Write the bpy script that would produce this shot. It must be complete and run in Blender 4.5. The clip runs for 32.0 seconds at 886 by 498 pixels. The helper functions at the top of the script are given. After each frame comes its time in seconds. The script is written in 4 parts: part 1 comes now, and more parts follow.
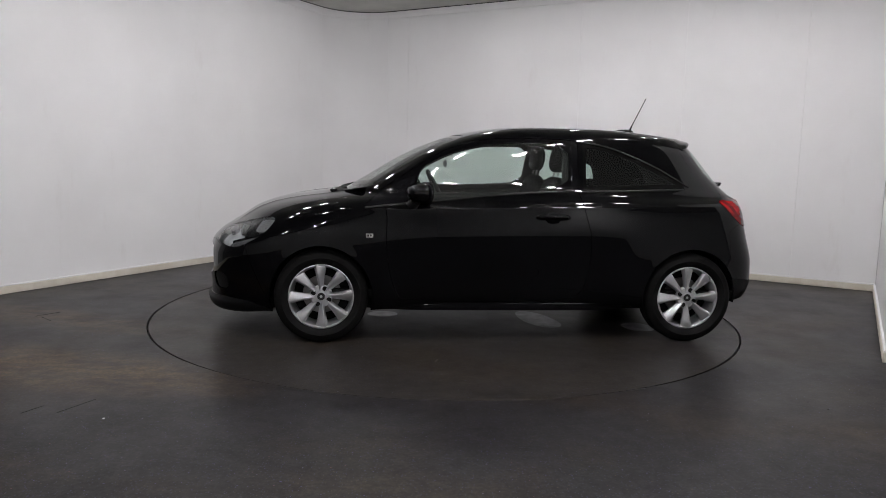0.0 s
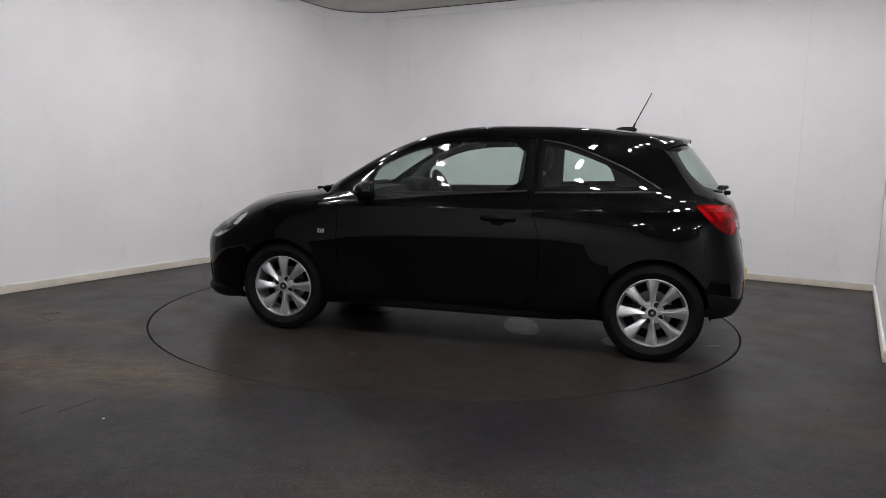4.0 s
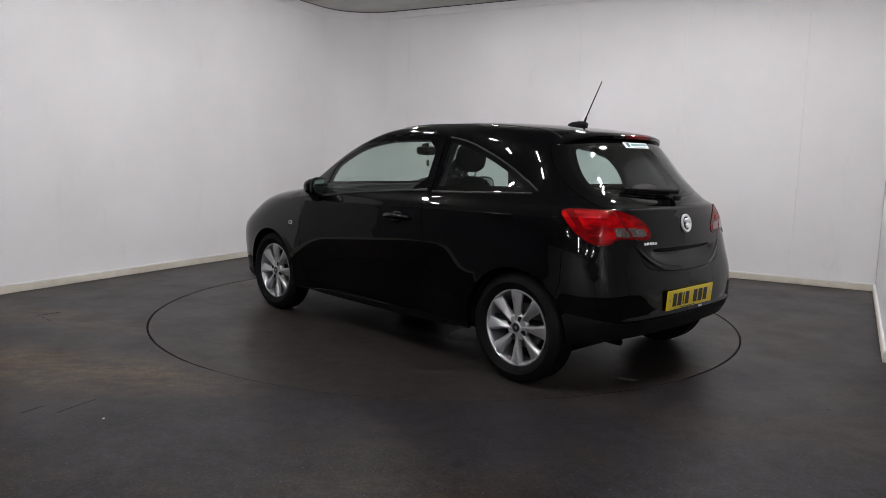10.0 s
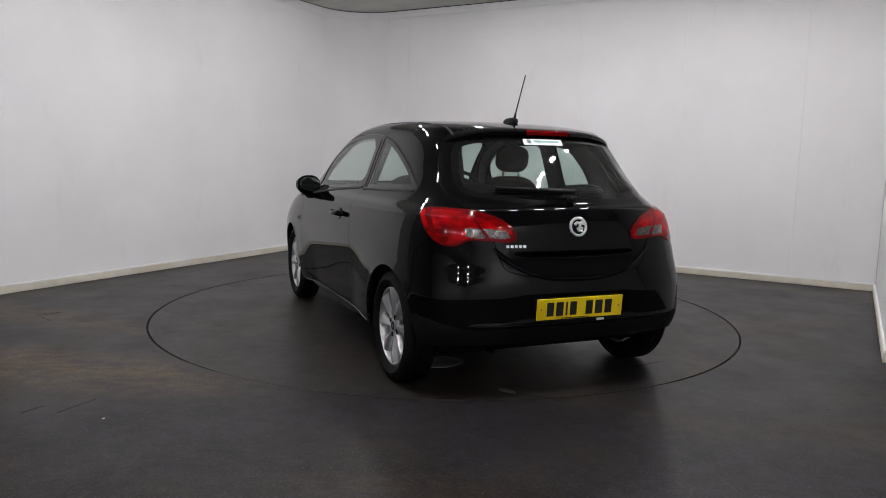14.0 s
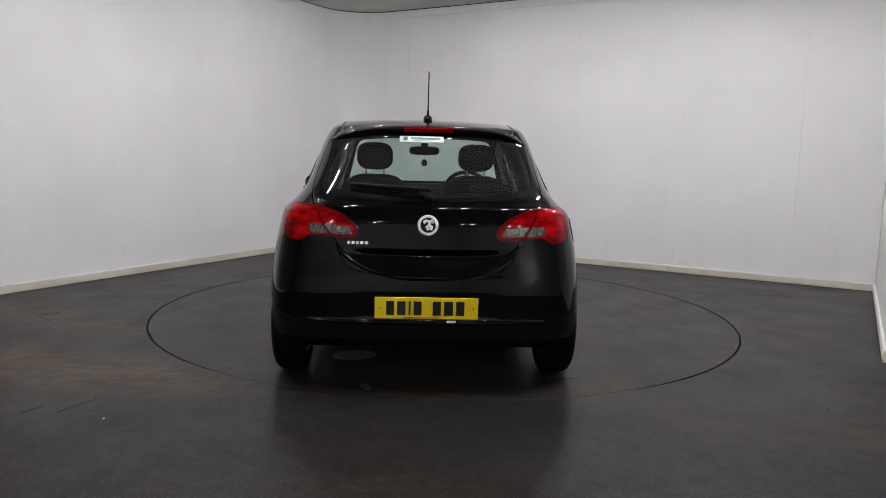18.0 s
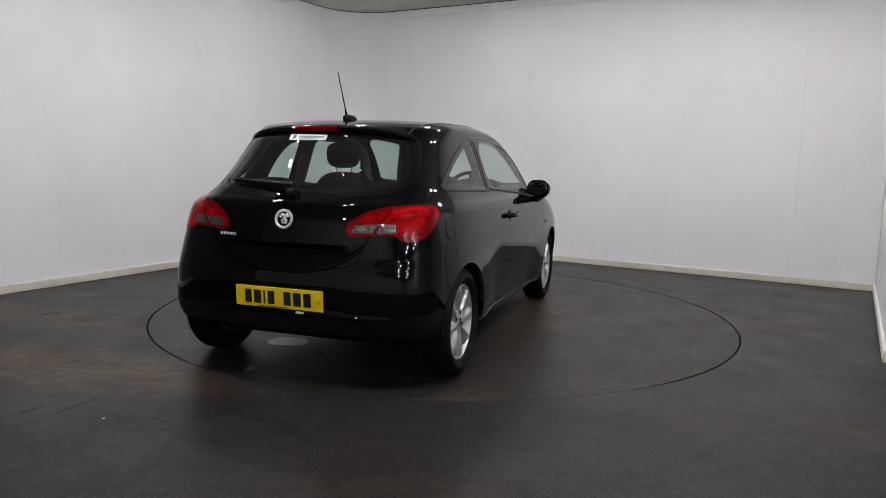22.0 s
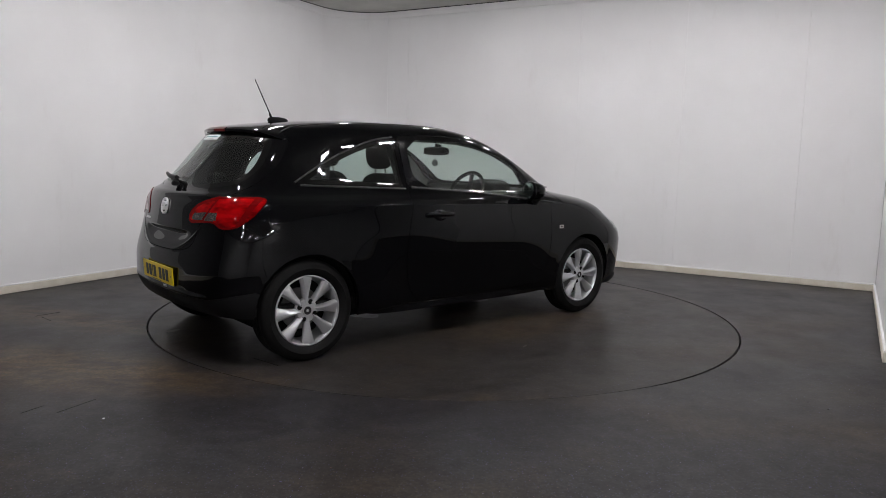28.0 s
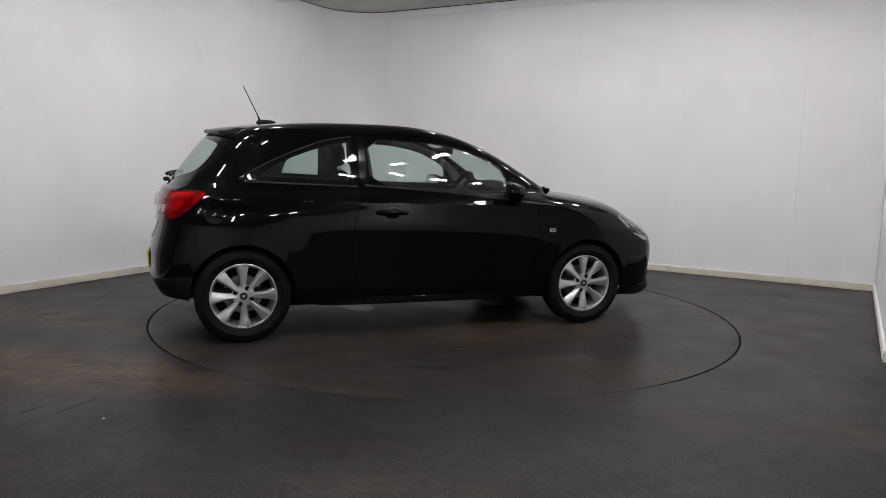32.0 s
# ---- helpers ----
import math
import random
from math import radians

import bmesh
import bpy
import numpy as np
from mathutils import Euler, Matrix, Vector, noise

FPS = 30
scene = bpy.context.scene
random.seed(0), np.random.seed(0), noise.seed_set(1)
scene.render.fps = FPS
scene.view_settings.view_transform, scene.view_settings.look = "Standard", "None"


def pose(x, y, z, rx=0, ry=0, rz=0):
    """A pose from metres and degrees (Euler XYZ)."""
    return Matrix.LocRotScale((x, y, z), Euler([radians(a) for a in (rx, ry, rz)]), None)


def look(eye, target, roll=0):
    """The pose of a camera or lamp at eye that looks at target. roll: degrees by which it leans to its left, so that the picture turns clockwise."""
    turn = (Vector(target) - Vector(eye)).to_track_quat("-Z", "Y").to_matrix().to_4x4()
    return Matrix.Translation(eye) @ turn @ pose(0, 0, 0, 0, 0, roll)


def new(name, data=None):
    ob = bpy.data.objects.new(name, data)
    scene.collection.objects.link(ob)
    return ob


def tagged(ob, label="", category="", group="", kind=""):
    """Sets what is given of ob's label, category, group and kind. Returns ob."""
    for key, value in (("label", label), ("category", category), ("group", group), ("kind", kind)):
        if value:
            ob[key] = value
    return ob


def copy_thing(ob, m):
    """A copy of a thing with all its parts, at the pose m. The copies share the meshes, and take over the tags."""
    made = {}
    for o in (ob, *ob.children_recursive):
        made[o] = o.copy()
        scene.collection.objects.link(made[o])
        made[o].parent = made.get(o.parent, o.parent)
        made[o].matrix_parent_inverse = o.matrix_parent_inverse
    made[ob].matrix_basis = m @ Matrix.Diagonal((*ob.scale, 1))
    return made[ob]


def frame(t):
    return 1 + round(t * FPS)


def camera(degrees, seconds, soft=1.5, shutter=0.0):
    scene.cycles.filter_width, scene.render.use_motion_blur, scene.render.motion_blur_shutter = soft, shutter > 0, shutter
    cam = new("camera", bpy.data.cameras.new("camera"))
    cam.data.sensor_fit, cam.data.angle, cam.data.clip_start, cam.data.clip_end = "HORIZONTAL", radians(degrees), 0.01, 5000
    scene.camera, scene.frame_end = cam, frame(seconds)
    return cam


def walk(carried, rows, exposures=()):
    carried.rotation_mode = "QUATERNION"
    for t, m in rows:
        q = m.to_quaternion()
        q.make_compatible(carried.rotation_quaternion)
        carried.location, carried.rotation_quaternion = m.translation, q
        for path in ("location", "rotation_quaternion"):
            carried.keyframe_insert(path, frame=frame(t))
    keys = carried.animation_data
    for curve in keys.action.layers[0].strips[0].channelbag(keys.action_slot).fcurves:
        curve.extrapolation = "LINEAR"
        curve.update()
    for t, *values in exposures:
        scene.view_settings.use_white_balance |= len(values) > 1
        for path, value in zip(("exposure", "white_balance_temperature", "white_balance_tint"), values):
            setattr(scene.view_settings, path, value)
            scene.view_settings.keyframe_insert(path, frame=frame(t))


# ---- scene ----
EYE = (0.0, -5.797, 1.2428)
cam = camera(62.595, 32.0, soft=0.9)
def aim(eye, yaw, pitch, roll):
    y, p = radians(yaw), radians(pitch)
    way = Vector((math.sin(y) * math.cos(p), math.cos(y) * math.cos(p), -math.sin(p)))
    return look(eye, Vector(eye) + way, roll)
stand = aim(EYE, -0.097, 7.2527, 1.3313)
walk(cam, [(0.0, stand), (32.0, stand)])

# ---- light ----
world = bpy.data.worlds.new("world")
scene.world = world
world.use_nodes = True
world.node_tree.nodes["Background"].inputs["Color"].default_value = (0.5, 0.5, 0.5, 1)
world.node_tree.nodes["Background"].inputs["Strength"].default_value = 0.02
scene.view_settings.exposure = 0.0
LAMP_POWER = 274.0
# middle of each pair of ceiling lights
# pairs beyond y -6 are added, unseen, to brighten the wall behind the camera
PAIRS = [(-2.25, -1.5), (-1.3, -2.75), (0.4, -3.1), (1.45, -2.55), (1.95, -1.55), (-1.75, 0.2), (2.45, 0.4), (-1.6, -7.7), (0.2, -8.3), (1.9, -8.4), (-3.1, -6.3), (3.6, -7.2)]
LIGHTS = [(x + s * .15, y + s * .26, 61) for x, y in PAIRS for s in (-1, 1)]
# single lights added to even out the light on the back walls
LIGHTS += [(-.95, 2.1, 61), (.25, 1.95, 61), (1.4, 1.3, 61)]

# ---- materials ----
def material(name, color=(.5, .5, .5), rough=.5, metal=0.0, **more):
    m = bpy.data.materials.new(name)
    m.use_nodes = True
    b = m.node_tree.nodes["Principled BSDF"]
    b.inputs["Base Color"].default_value = (*color, 1)
    b.inputs["Roughness"].default_value = rough
    b.inputs["Metallic"].default_value = metal
    for key, value in more.items():
        b.inputs[key.replace("_", " ")].default_value = value
    return m

def nodes_of(m):
    return m.node_tree.nodes, m.node_tree.links, m.node_tree.nodes["Principled BSDF"]

def noise_node(m, scale, detail=3.0, rough=.55, coord=None, stretch=None):
    n, l, b = nodes_of(m)
    t = n.new("ShaderNodeTexCoord")
    src = t.outputs["Object"] if coord is None else coord
    if stretch:
        mp = n.new("ShaderNodeMapping")
        mp.inputs["Scale"].default_value = stretch
        l.new(src, mp.inputs["Vector"])
        src = mp.outputs["Vector"]
    x = n.new("ShaderNodeTexNoise")
    x.inputs["Scale"].default_value, x.inputs["Detail"].default_value, x.inputs["Roughness"].default_value = scale, detail, rough
    l.new(src, x.inputs["Vector"])
    return x.outputs["Fac"]

def ramp(m, src, stops):
    n, l, b = nodes_of(m)
    r = n.new("ShaderNodeValToRGB")
    e = r.color_ramp.elements
    while len(e) < len(stops):
        e.new(.5)
    for el, (p, c) in zip(e, stops):
        el.position = p
        el.color = (*c, 1) if isinstance(c, tuple) else (c, c, c, 1)
    l.new(src, r.inputs["Fac"])
    return r.outputs["Color"]

def blend(m, fac, a, b, mode="MIX"):
    n, l, _ = nodes_of(m)
    x = n.new("ShaderNodeMix")
    x.data_type, x.blend_type = "RGBA", mode
    for sock, v in ((x.inputs[0], fac), (x.inputs[6], a), (x.inputs[7], b)):
        if isinstance(v, bpy.types.NodeSocket):
            l.new(v, sock)
        elif isinstance(v, tuple):
            sock.default_value = (*v, 1)
        else:
            sock.default_value = v
    return x.outputs[2]

def bump(m, src, strength, dist=.002):
    n, l, b = nodes_of(m)
    x = n.new("ShaderNodeBump")
    x.inputs["Strength"].default_value, x.inputs["Distance"].default_value = strength, dist
    l.new(src, x.inputs["Height"])
    l.new(x.outputs["Normal"], b.inputs["Normal"])

def wire(m, src, name):
    n, l, b = nodes_of(m)
    l.new(src, b.inputs[name])

def make_paint():
    m = material("black_paint", (.0012, .0012, .0016), .3, 0, Coat_Weight=1.0, Coat_Roughness=.012, Coat_IOR=1.325, Specular_IOR_Level=0.0)
    dust_haze = ramp(m, noise_node(m, 260, 1), [(.70, (.0012, .0012, .0016)), (.80, (.012, .012, .014))])
    wire(m, dust_haze, "Base Color")
    return m

def make_wall():
    m = material("wall_paint", (.78, .77, .775), .55)
    big = noise_node(m, .9, 4)
    col = ramp(m, big, [(.3, (.74, .73, .735)), (.7, (.80, .795, .80))])
    scuff = ramp(m, noise_node(m, 3.0, 6, .7, stretch=(1, 1, .25)), [(.60, 0.0), (.78, 1.0)])
    wire(m, blend(m, scuff, col, (.70, .685, .68)), "Base Color")
    bump(m, noise_node(m, 140, 2), .08, .001)
    return m

def make_floor(name, tint, brown):
    m = material(name, tint, .4, 0, Specular_IOR_Level=.112)
    n, l, b = nodes_of(m)
    t = n.new("ShaderNodeTexCoord").outputs["Object"]
    base = ramp(m, noise_node(m, 1.3, 5, .6, t), [(.3, tuple(.82 * c for c in tint)), (.72, tuple(1.15 * c for c in tint))])
    dirt = ramp(m, noise_node(m, .55, 5, .65, t, (1, 1.9, 1)), [(.48, 0.0), (.70, brown)])
    col = blend(m, dirt, base, (.034, .023, .012))
    # broad brown stains, worn in along the way that cars come
    for place, turn, size, much in (((-2.3, -1.75, 0), -14, (1.5, .42, 1), 1.0), ((-2.9, -.55, 0), -20, (1.3, .30, 1), .8), ((.3, -.7, 0), 10, (1.2, .5, 1), .5)):
        mp = n.new("ShaderNodeMapping")
        mp.vector_type = "TEXTURE"
        mp.inputs["Location"].default_value, mp.inputs["Scale"].default_value = place, size
        mp.inputs["Rotation"].default_value = (0, 0, radians(turn))
        l.new(t, mp.inputs["Vector"])
        g = n.new("ShaderNodeTexGradient")
        g.gradient_type = "SPHERICAL"
        l.new(mp.outputs["Vector"], g.inputs["Vector"])
        patchy = blend(m, 1.0, ramp(m, g.outputs["Fac"], [(.0, 0.0), (.5, much)]), ramp(m, noise_node(m, 2.6, 5, .7, t, (1, 2.6, 1)), [(.36, 0.0), (.6, 1.0)]), "MULTIPLY")
        col = blend(m, patchy, col, (.074, .050, .028))
    grain = ramp(m, noise_node(m, 55, 3, .7, t), [(.36, .60), (.64, 1.42)])
    col = blend(m, 1.0, col, grain, "MULTIPLY")
    col = blend(m, 1.0, col, ramp(m, noise_node(m, 11, 4, .65, t), [(.32, .55), (.68, 1.45)]), "MULTIPLY")
    for scale, size, bright, share in ((90, .28, (.038, .036, .062), .34), (60, .18, (.065, .052, .036), .25), (46, .11, (.085, .075, .20), .50), (31, .065, (.24, .22, .33), .16), (37, .085, (.17, .075, .085), .12)):
        v = n.new("ShaderNodeTexVoronoi")
        v.inputs["Scale"].default_value = scale
        l.new(t, v.inputs["Vector"])
        keep = n.new("ShaderNodeMath")
        keep.operation = "LESS_THAN"
        keep.inputs[1].default_value = size
        l.new(v.outputs["Distance"], keep.inputs[0])
        pick = n.new("ShaderNodeSeparateColor")
        l.new(v.outputs["Color"], pick.inputs[0])
        some = n.new("ShaderNodeMath")
        some.operation = "LESS_THAN"
        some.inputs[1].default_value = share
        l.new(pick.outputs[0], some.inputs[0])
        both = n.new("ShaderNodeMath")
        both.operation = "MULTIPLY"
        l.new(keep.outputs[0], both.inputs[0])
        l.new(some.outputs[0], both.inputs[1])
        col = blend(m, both.outputs[0], col, bright)
    wire(m, col, "Base Color")
    wire(m, ramp(m, noise_node(m, 2.2, 5, .65, t), [(.3, .30), (.72, .42)]), "Roughness")
    bump(m, noise_node(m, 130, 2, .5, t), .15, .0008)
    return m

PAINT = make_paint()
WALL = make_wall()
FLOOR = make_floor("floor_vinyl", (.0172, .0158, .0164), .6)
DISC = make_floor("turntable_vinyl", (.0220, .0192, .0172), .7)
PALE = material("smooth_pale_patch", (.42, .42, .43), .24, 0, Specular_IOR_Level=.45)
wire(PALE, ramp(PALE, noise_node(PALE, 9, 5, .6), [(.3, (.26, .26, .265)), (.7, (.46, .46, .47))]), "Base Color")
INDICATOR = material("clear_indicator_lens", (.40, .38, .36), .15, 0, Coat_Weight=1.0)
SCUFF = material("pale_scuff", (.12, .115, .11), .6)
SKIRT = material("skirting_paint", (.70, .66, .56), .45)
wire(SKIRT, ramp(SKIRT, noise_node(SKIRT, 6, 5, .7), [(.35, (.60, .55, .455)), (.65, (.67, .63, .55))]), "Base Color")
CEIL = material("ceiling_paint", (.62, .62, .58), .8)
wire(CEIL, ramp(CEIL, noise_node(CEIL, 2.5, 5), [(.3, (.56, .56, .52)), (.7, (.68, .68, .64))]), "Base Color")
JOINT = material("dark_gap", (.010, .010, .010), .9, 0, Specular_IOR_Level=.1)
FAINT = material("worn_cut", (.0115, .0105, .010), .4, 0, Specular_IOR_Level=.08)
SEAM = material("panel_joint", (.36, .355, .35), .8)
# wall tones out of view, picked for what the car's paint reflects
DARK_WALL = material("dark_reflection_wall", (.42, .42, .425), .7)
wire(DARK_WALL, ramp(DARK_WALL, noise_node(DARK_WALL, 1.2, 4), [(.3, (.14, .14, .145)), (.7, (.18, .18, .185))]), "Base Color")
# grey step that stands in for light fading along the left wall
MID_WALL = material("shade_step_wall", (.36, .36, .365), .7)
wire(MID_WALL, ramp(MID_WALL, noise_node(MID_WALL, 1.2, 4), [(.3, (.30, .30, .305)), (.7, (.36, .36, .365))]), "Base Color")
# pale tone of unseen walls, set to brighten what the car reflects
FRONT_WALL = material("pale_reflection_wall", (.72, .72, .725), .7)
wire(FRONT_WALL, ramp(FRONT_WALL, noise_node(FRONT_WALL, 1.2, 4), [(.3, (.70, .70, .705)), (.7, (.76, .76, .765))]), "Base Color")
GREY_METAL = material("light_frame", (.6, .6, .6), .4, .6)
GLOW = material("lamp_diffuser", (.9, .9, .9), .5)
GLOW.node_tree.nodes["Principled BSDF"].inputs["Emission Color"].default_value = (1.0, .982, 1.005, 1)
GLOW.node_tree.nodes["Principled BSDF"].inputs["Emission Strength"].default_value = LAMP_POWER
TRIM = material("black_plastic", (.007, .007, .0075), .5, 0, Specular_IOR_Level=.14)
bump(TRIM, noise_node(TRIM, 500, 2), .15, .0004)
SATIN = material("satin_black_trim", (.012, .012, .012), .45, 0, Specular_IOR_Level=.25)
GLOSS = material("gloss_black_plastic", (.004, .004, .005), .1, 0, Specular_IOR_Level=.25)
FRIT = material("black_glass_border", (.004, .004, .004), .03, 0, Specular_IOR_Level=.35)
RUBBER = material("tyre_rubber", (.010, .010, .010), .7, 0, Specular_IOR_Level=.12)
wire(RUBBER, ramp(RUBBER, noise_node(RUBBER, 14, 4), [(.3, (.0035, .0035, .0035)), (.75, (.0075, .007, .007))]), "Base Color")
ALLOY = material("silver_alloy", (.56, .56, .575), .36, .8)
wire(ALLOY, ramp(ALLOY, noise_node(ALLOY, 20, 4), [(.3, .33), (.7, .39)]), "Roughness")
STEEL = material("worn_steel", (.30, .29, .28), .4, .9)
RED = material("red_lamp_lens", (.35, .002, .004), .3, 0, Coat_Weight=1.0, Coat_Roughness=.02, Coat_IOR=1.27, Specular_IOR_Level=0.0)
wire(RED, ramp(RED, noise_node(RED, 9, 2, .5, None, (1, 1, 2.2)), [(.34, (.09, .0005, .001)), (.50, (.22, .001, .002)), (.66, (.36, .002, .004))]), "Base Color")
DEEP_RED = material("dark_red_lamp_lens", (.11, .0012, .002), .3, 0, Specular_IOR_Level=0.0, Coat_Weight=1.0, Coat_Roughness=.02, Coat_IOR=1.27)
SMOKE = material("clear_lamp_lens", (.26, .22, .21), .2, .5, Coat_Weight=1.0, Coat_Roughness=.02)
wire(SMOKE, ramp(SMOKE, noise_node(SMOKE, 45, 1, .5, None, (1, 1, .2)), [(.35, (.050, .036, .034)), (.65, (.13, .105, .10))]), "Base Color")
SILVER = material("silver_finish", (.80, .80, .81), .28, .45)
REFLECTOR = material("lamp_reflector", (.55, .55, .57), .2, .95)
BULB = material("lamp_bulb_reflector", (.34, .32, .31), .22, .7, Coat_Weight=1.0)
wire(BULB, ramp(BULB, noise_node(BULB, 70, 1, .5), [(.40, (.06, .045, .042)), (.66, (.26, .235, .22))]), "Base Color")
YELLOW = material("yellow_plate", (.86, .63, .010), .35, 0, Coat_Weight=.3)
INK = material("plate_bars", (.012, .012, .012), .4)
WHITE = material("white_label", (.78, .82, .82), .45)
FABRIC = material("seat_fabric", (.005, .005, .0055), .95, 0, Specular_IOR_Level=.1)
bump(FABRIC, noise_node(FABRIC, 300, 2), .4, .001)
CABIN = material("cabin_plastic", (.008, .008, .0085), .75, 0, Specular_IOR_Level=.15)
LINING = material("roof_lining", (.16, .155, .15), .9)
MIRROR = material("mirror_glass", (.34, .38, .38), .02, 1.0)

def make_glass(name, tint, mirror=.055, haze=.013):
    m = bpy.data.materials.new(name)
    m.use_nodes = True
    n, l = m.node_tree.nodes, m.node_tree.links
    n.clear()
    out = n.new("ShaderNodeOutputMaterial")
    clear, shine, mixer, fres = n.new("ShaderNodeBsdfTransparent"), n.new("ShaderNodeBsdfGlossy"), n.new("ShaderNodeMixShader"), n.new("ShaderNodeLayerWeight")
    clear.inputs["Color"].default_value = (*tint, 1)
    shine.inputs["Roughness"].default_value = .015
    fres.inputs["Blend"].default_value = .5
    rise = n.new("ShaderNodeMath")
    rise.operation = "POWER"
    rise.inputs[1].default_value = 5.0
    l.new(fres.outputs["Facing"], rise.inputs[0])
    lift = n.new("ShaderNodeMath")
    lift.operation = "MULTIPLY_ADD"
    lift.inputs[1].default_value, lift.inputs[2].default_value = .85, mirror
    l.new(rise.outputs[0], lift.inputs[0])
    l.new(lift.outputs[0], mixer.inputs[0])
    l.new(clear.outputs[0], mixer.inputs[1])
    l.new(shine.outputs[0], mixer.inputs[2])
    # a thin film of dust
    # even pale haze added over the glass, which also calms render noise
    dust_haze, both = n.new("ShaderNodeBsdfDiffuse"), n.new("ShaderNodeAddShader")
    dust_haze.inputs["Color"].default_value = (haze, haze, .98 * haze, 1)
    l.new(mixer.outputs[0], both.inputs[0])
    l.new(dust_haze.outputs[0], both.inputs[1])
    l.new(both.outputs[0], out.inputs["Surface"])
    return m

GLASS = make_glass("window_glass", (.80, .89, .85), .055, .010)
DARK_GLASS = make_glass("rear_window_glass", (.72, .82, .78), .055, .006)
LENS = make_glass("headlamp_lens", (.93, .95, .95), .03, .001)

# ---- mesh tools ----
def link_mesh(name, verts, faces, mat, smooth=True, normals=None):
    me = bpy.data.meshes.new(name)
    me.from_pydata([tuple(v) for v in verts], [], [tuple(f) for f in faces])
    for m in (mat if isinstance(mat, (list, tuple)) else [mat]):
        me.materials.append(m)
    me.polygons.foreach_set("use_smooth", [smooth] * len(me.polygons))
    me.update()
    if normals is not None:
        me.normals_split_custom_set_from_vertices([tuple(v) for v in normals])
    return new(name, me)

def under(ob, parent, label=""):
    ob.parent = parent
    if label:
        tagged(ob, label)
    return ob

def part(name, bm, mat, parent, label="", smooth=False, m=None):
    if m is not None:
        bm.transform(m)
    me = bpy.data.meshes.new(name)
    bmesh.ops.recalc_face_normals(bm, faces=bm.faces)
    bm.to_mesh(me)
    bm.free()
    for one in (mat if isinstance(mat, (list, tuple)) else [mat]):
        me.materials.append(one)
    me.polygons.foreach_set("use_smooth", [smooth] * len(me.polygons))
    if smooth:
        me.set_sharp_from_angle(angle=radians(38))
    ob = new(name, me)
    return under(ob, parent, label) if parent else ob

def box(sx, sy, sz, bevel=0.0, seg=2, m=None):
    bm = bmesh.new()
    bmesh.ops.create_cube(bm, size=1, matrix=Matrix.Diagonal((sx, sy, sz, 1)))
    if bevel:
        bmesh.ops.bevel(bm, geom=bm.edges[:], offset=bevel, segments=seg, affect="EDGES", profile=.5)
    if m is not None:
        bm.transform(m)
    return bm

def lathe(profile, n=48, closed=False):
    """Turns (radius, height) pairs about the z axis."""
    bm = bmesh.new()
    rings = []
    for r, z in profile:
        if r < 1e-5:
            rings.append([bm.verts.new((0, 0, z))] * n)
        else:
            rings.append([bm.verts.new((r * math.cos(2 * math.pi * i / n), r * math.sin(2 * math.pi * i / n), z)) for i in range(n)])
    pairs = list(zip(rings, rings[1:])) + ([(rings[-1], rings[0])] if closed else [])
    for a, b in pairs:
        for i in range(n):
            vs = []
            for v in (a[i], a[(i + 1) % n], b[(i + 1) % n], b[i]):
                if v not in vs:
                    vs.append(v)
            if len(vs) > 2:
                bm.faces.new(vs)
    return bm

def tube(points, radius, n=10, caps=True):
    bm = bmesh.new()
    pts = [Vector(p) for p in points]
    rad = radius if isinstance(radius, (list, tuple)) else [radius] * len(pts)
    rings, side = [], None
    for i, p in enumerate(pts):
        way = (pts[min(i + 1, len(pts) - 1)] - pts[max(i - 1, 0)]).normalized()
        side = (side - way * side.dot(way)).normalized() if side else way.orthogonal().normalized()
        up = way.cross(side)
        rings.append([bm.verts.new(p + rad[i] * (math.cos(2 * math.pi * k / n) * side + math.sin(2 * math.pi * k / n) * up)) for k in range(n)])
    for a, b in zip(rings, rings[1:]):
        for k in range(n):
            bm.faces.new((a[k], a[(k + 1) % n], b[(k + 1) % n], b[k]))
    if caps:
        bm.faces.new(rings[0][::-1])
        bm.faces.new(rings[-1])
    return bm

def cushion(sx, sy, sz, e=4.0, n=24, rows=14):
    """A rounded block, softer than a box."""
    bm = bmesh.new()
    def sp(c, k):
        return math.copysign(abs(c) ** (2 / k), c)
    grid = []
    for j in range(rows + 1):
        a = -math.pi / 2 + math.pi * j / rows
        grid.append([bm.verts.new((sx / 2 * sp(math.cos(a), e) * sp(math.cos(2 * math.pi * i / n), e), sy / 2 * sp(math.cos(a), e) * sp(math.sin(2 * math.pi * i / n), e), sz / 2 * sp(math.sin(a), e))) for i in range(n)])
    for a, b in zip(grid, grid[1:]):
        for i in range(n):
            bm.faces.new((a[i], a[(i + 1) % n], b[(i + 1) % n], b[i]))
    bmesh.ops.remove_doubles(bm, verts=bm.verts, dist=1e-5)
    return bm

def join(bm, other):
    me = bpy.data.meshes.new("piece")
    other.to_mesh(me)
    other.free()
    bm.from_mesh(me)
    bpy.data.meshes.remove(me)
    return bm

# ---- the room ----
CORNER_B = Vector((-1.378, 4.66, 0))   # behind the turntable
CORNER_R = Vector((4.321, 1.41, 0))
ALONG = (CORNER_R - CORNER_B).normalized()
DEEP = Vector((ALONG.y, -ALONG.x, 0))     # towards the camera
DEEP_L = Vector((-.4717, -.8818, 0))
DEEP_R = Vector((-.4863, -.8738, 0))
WIDE, LONG, HIGH = (CORNER_R - CORNER_B).length, 12.5, 3.16
ROUND = 0.62
SPREAD = math.acos(ALONG.dot(DEEP_L))
START = ROUND / math.tan(SPREAD / 2)
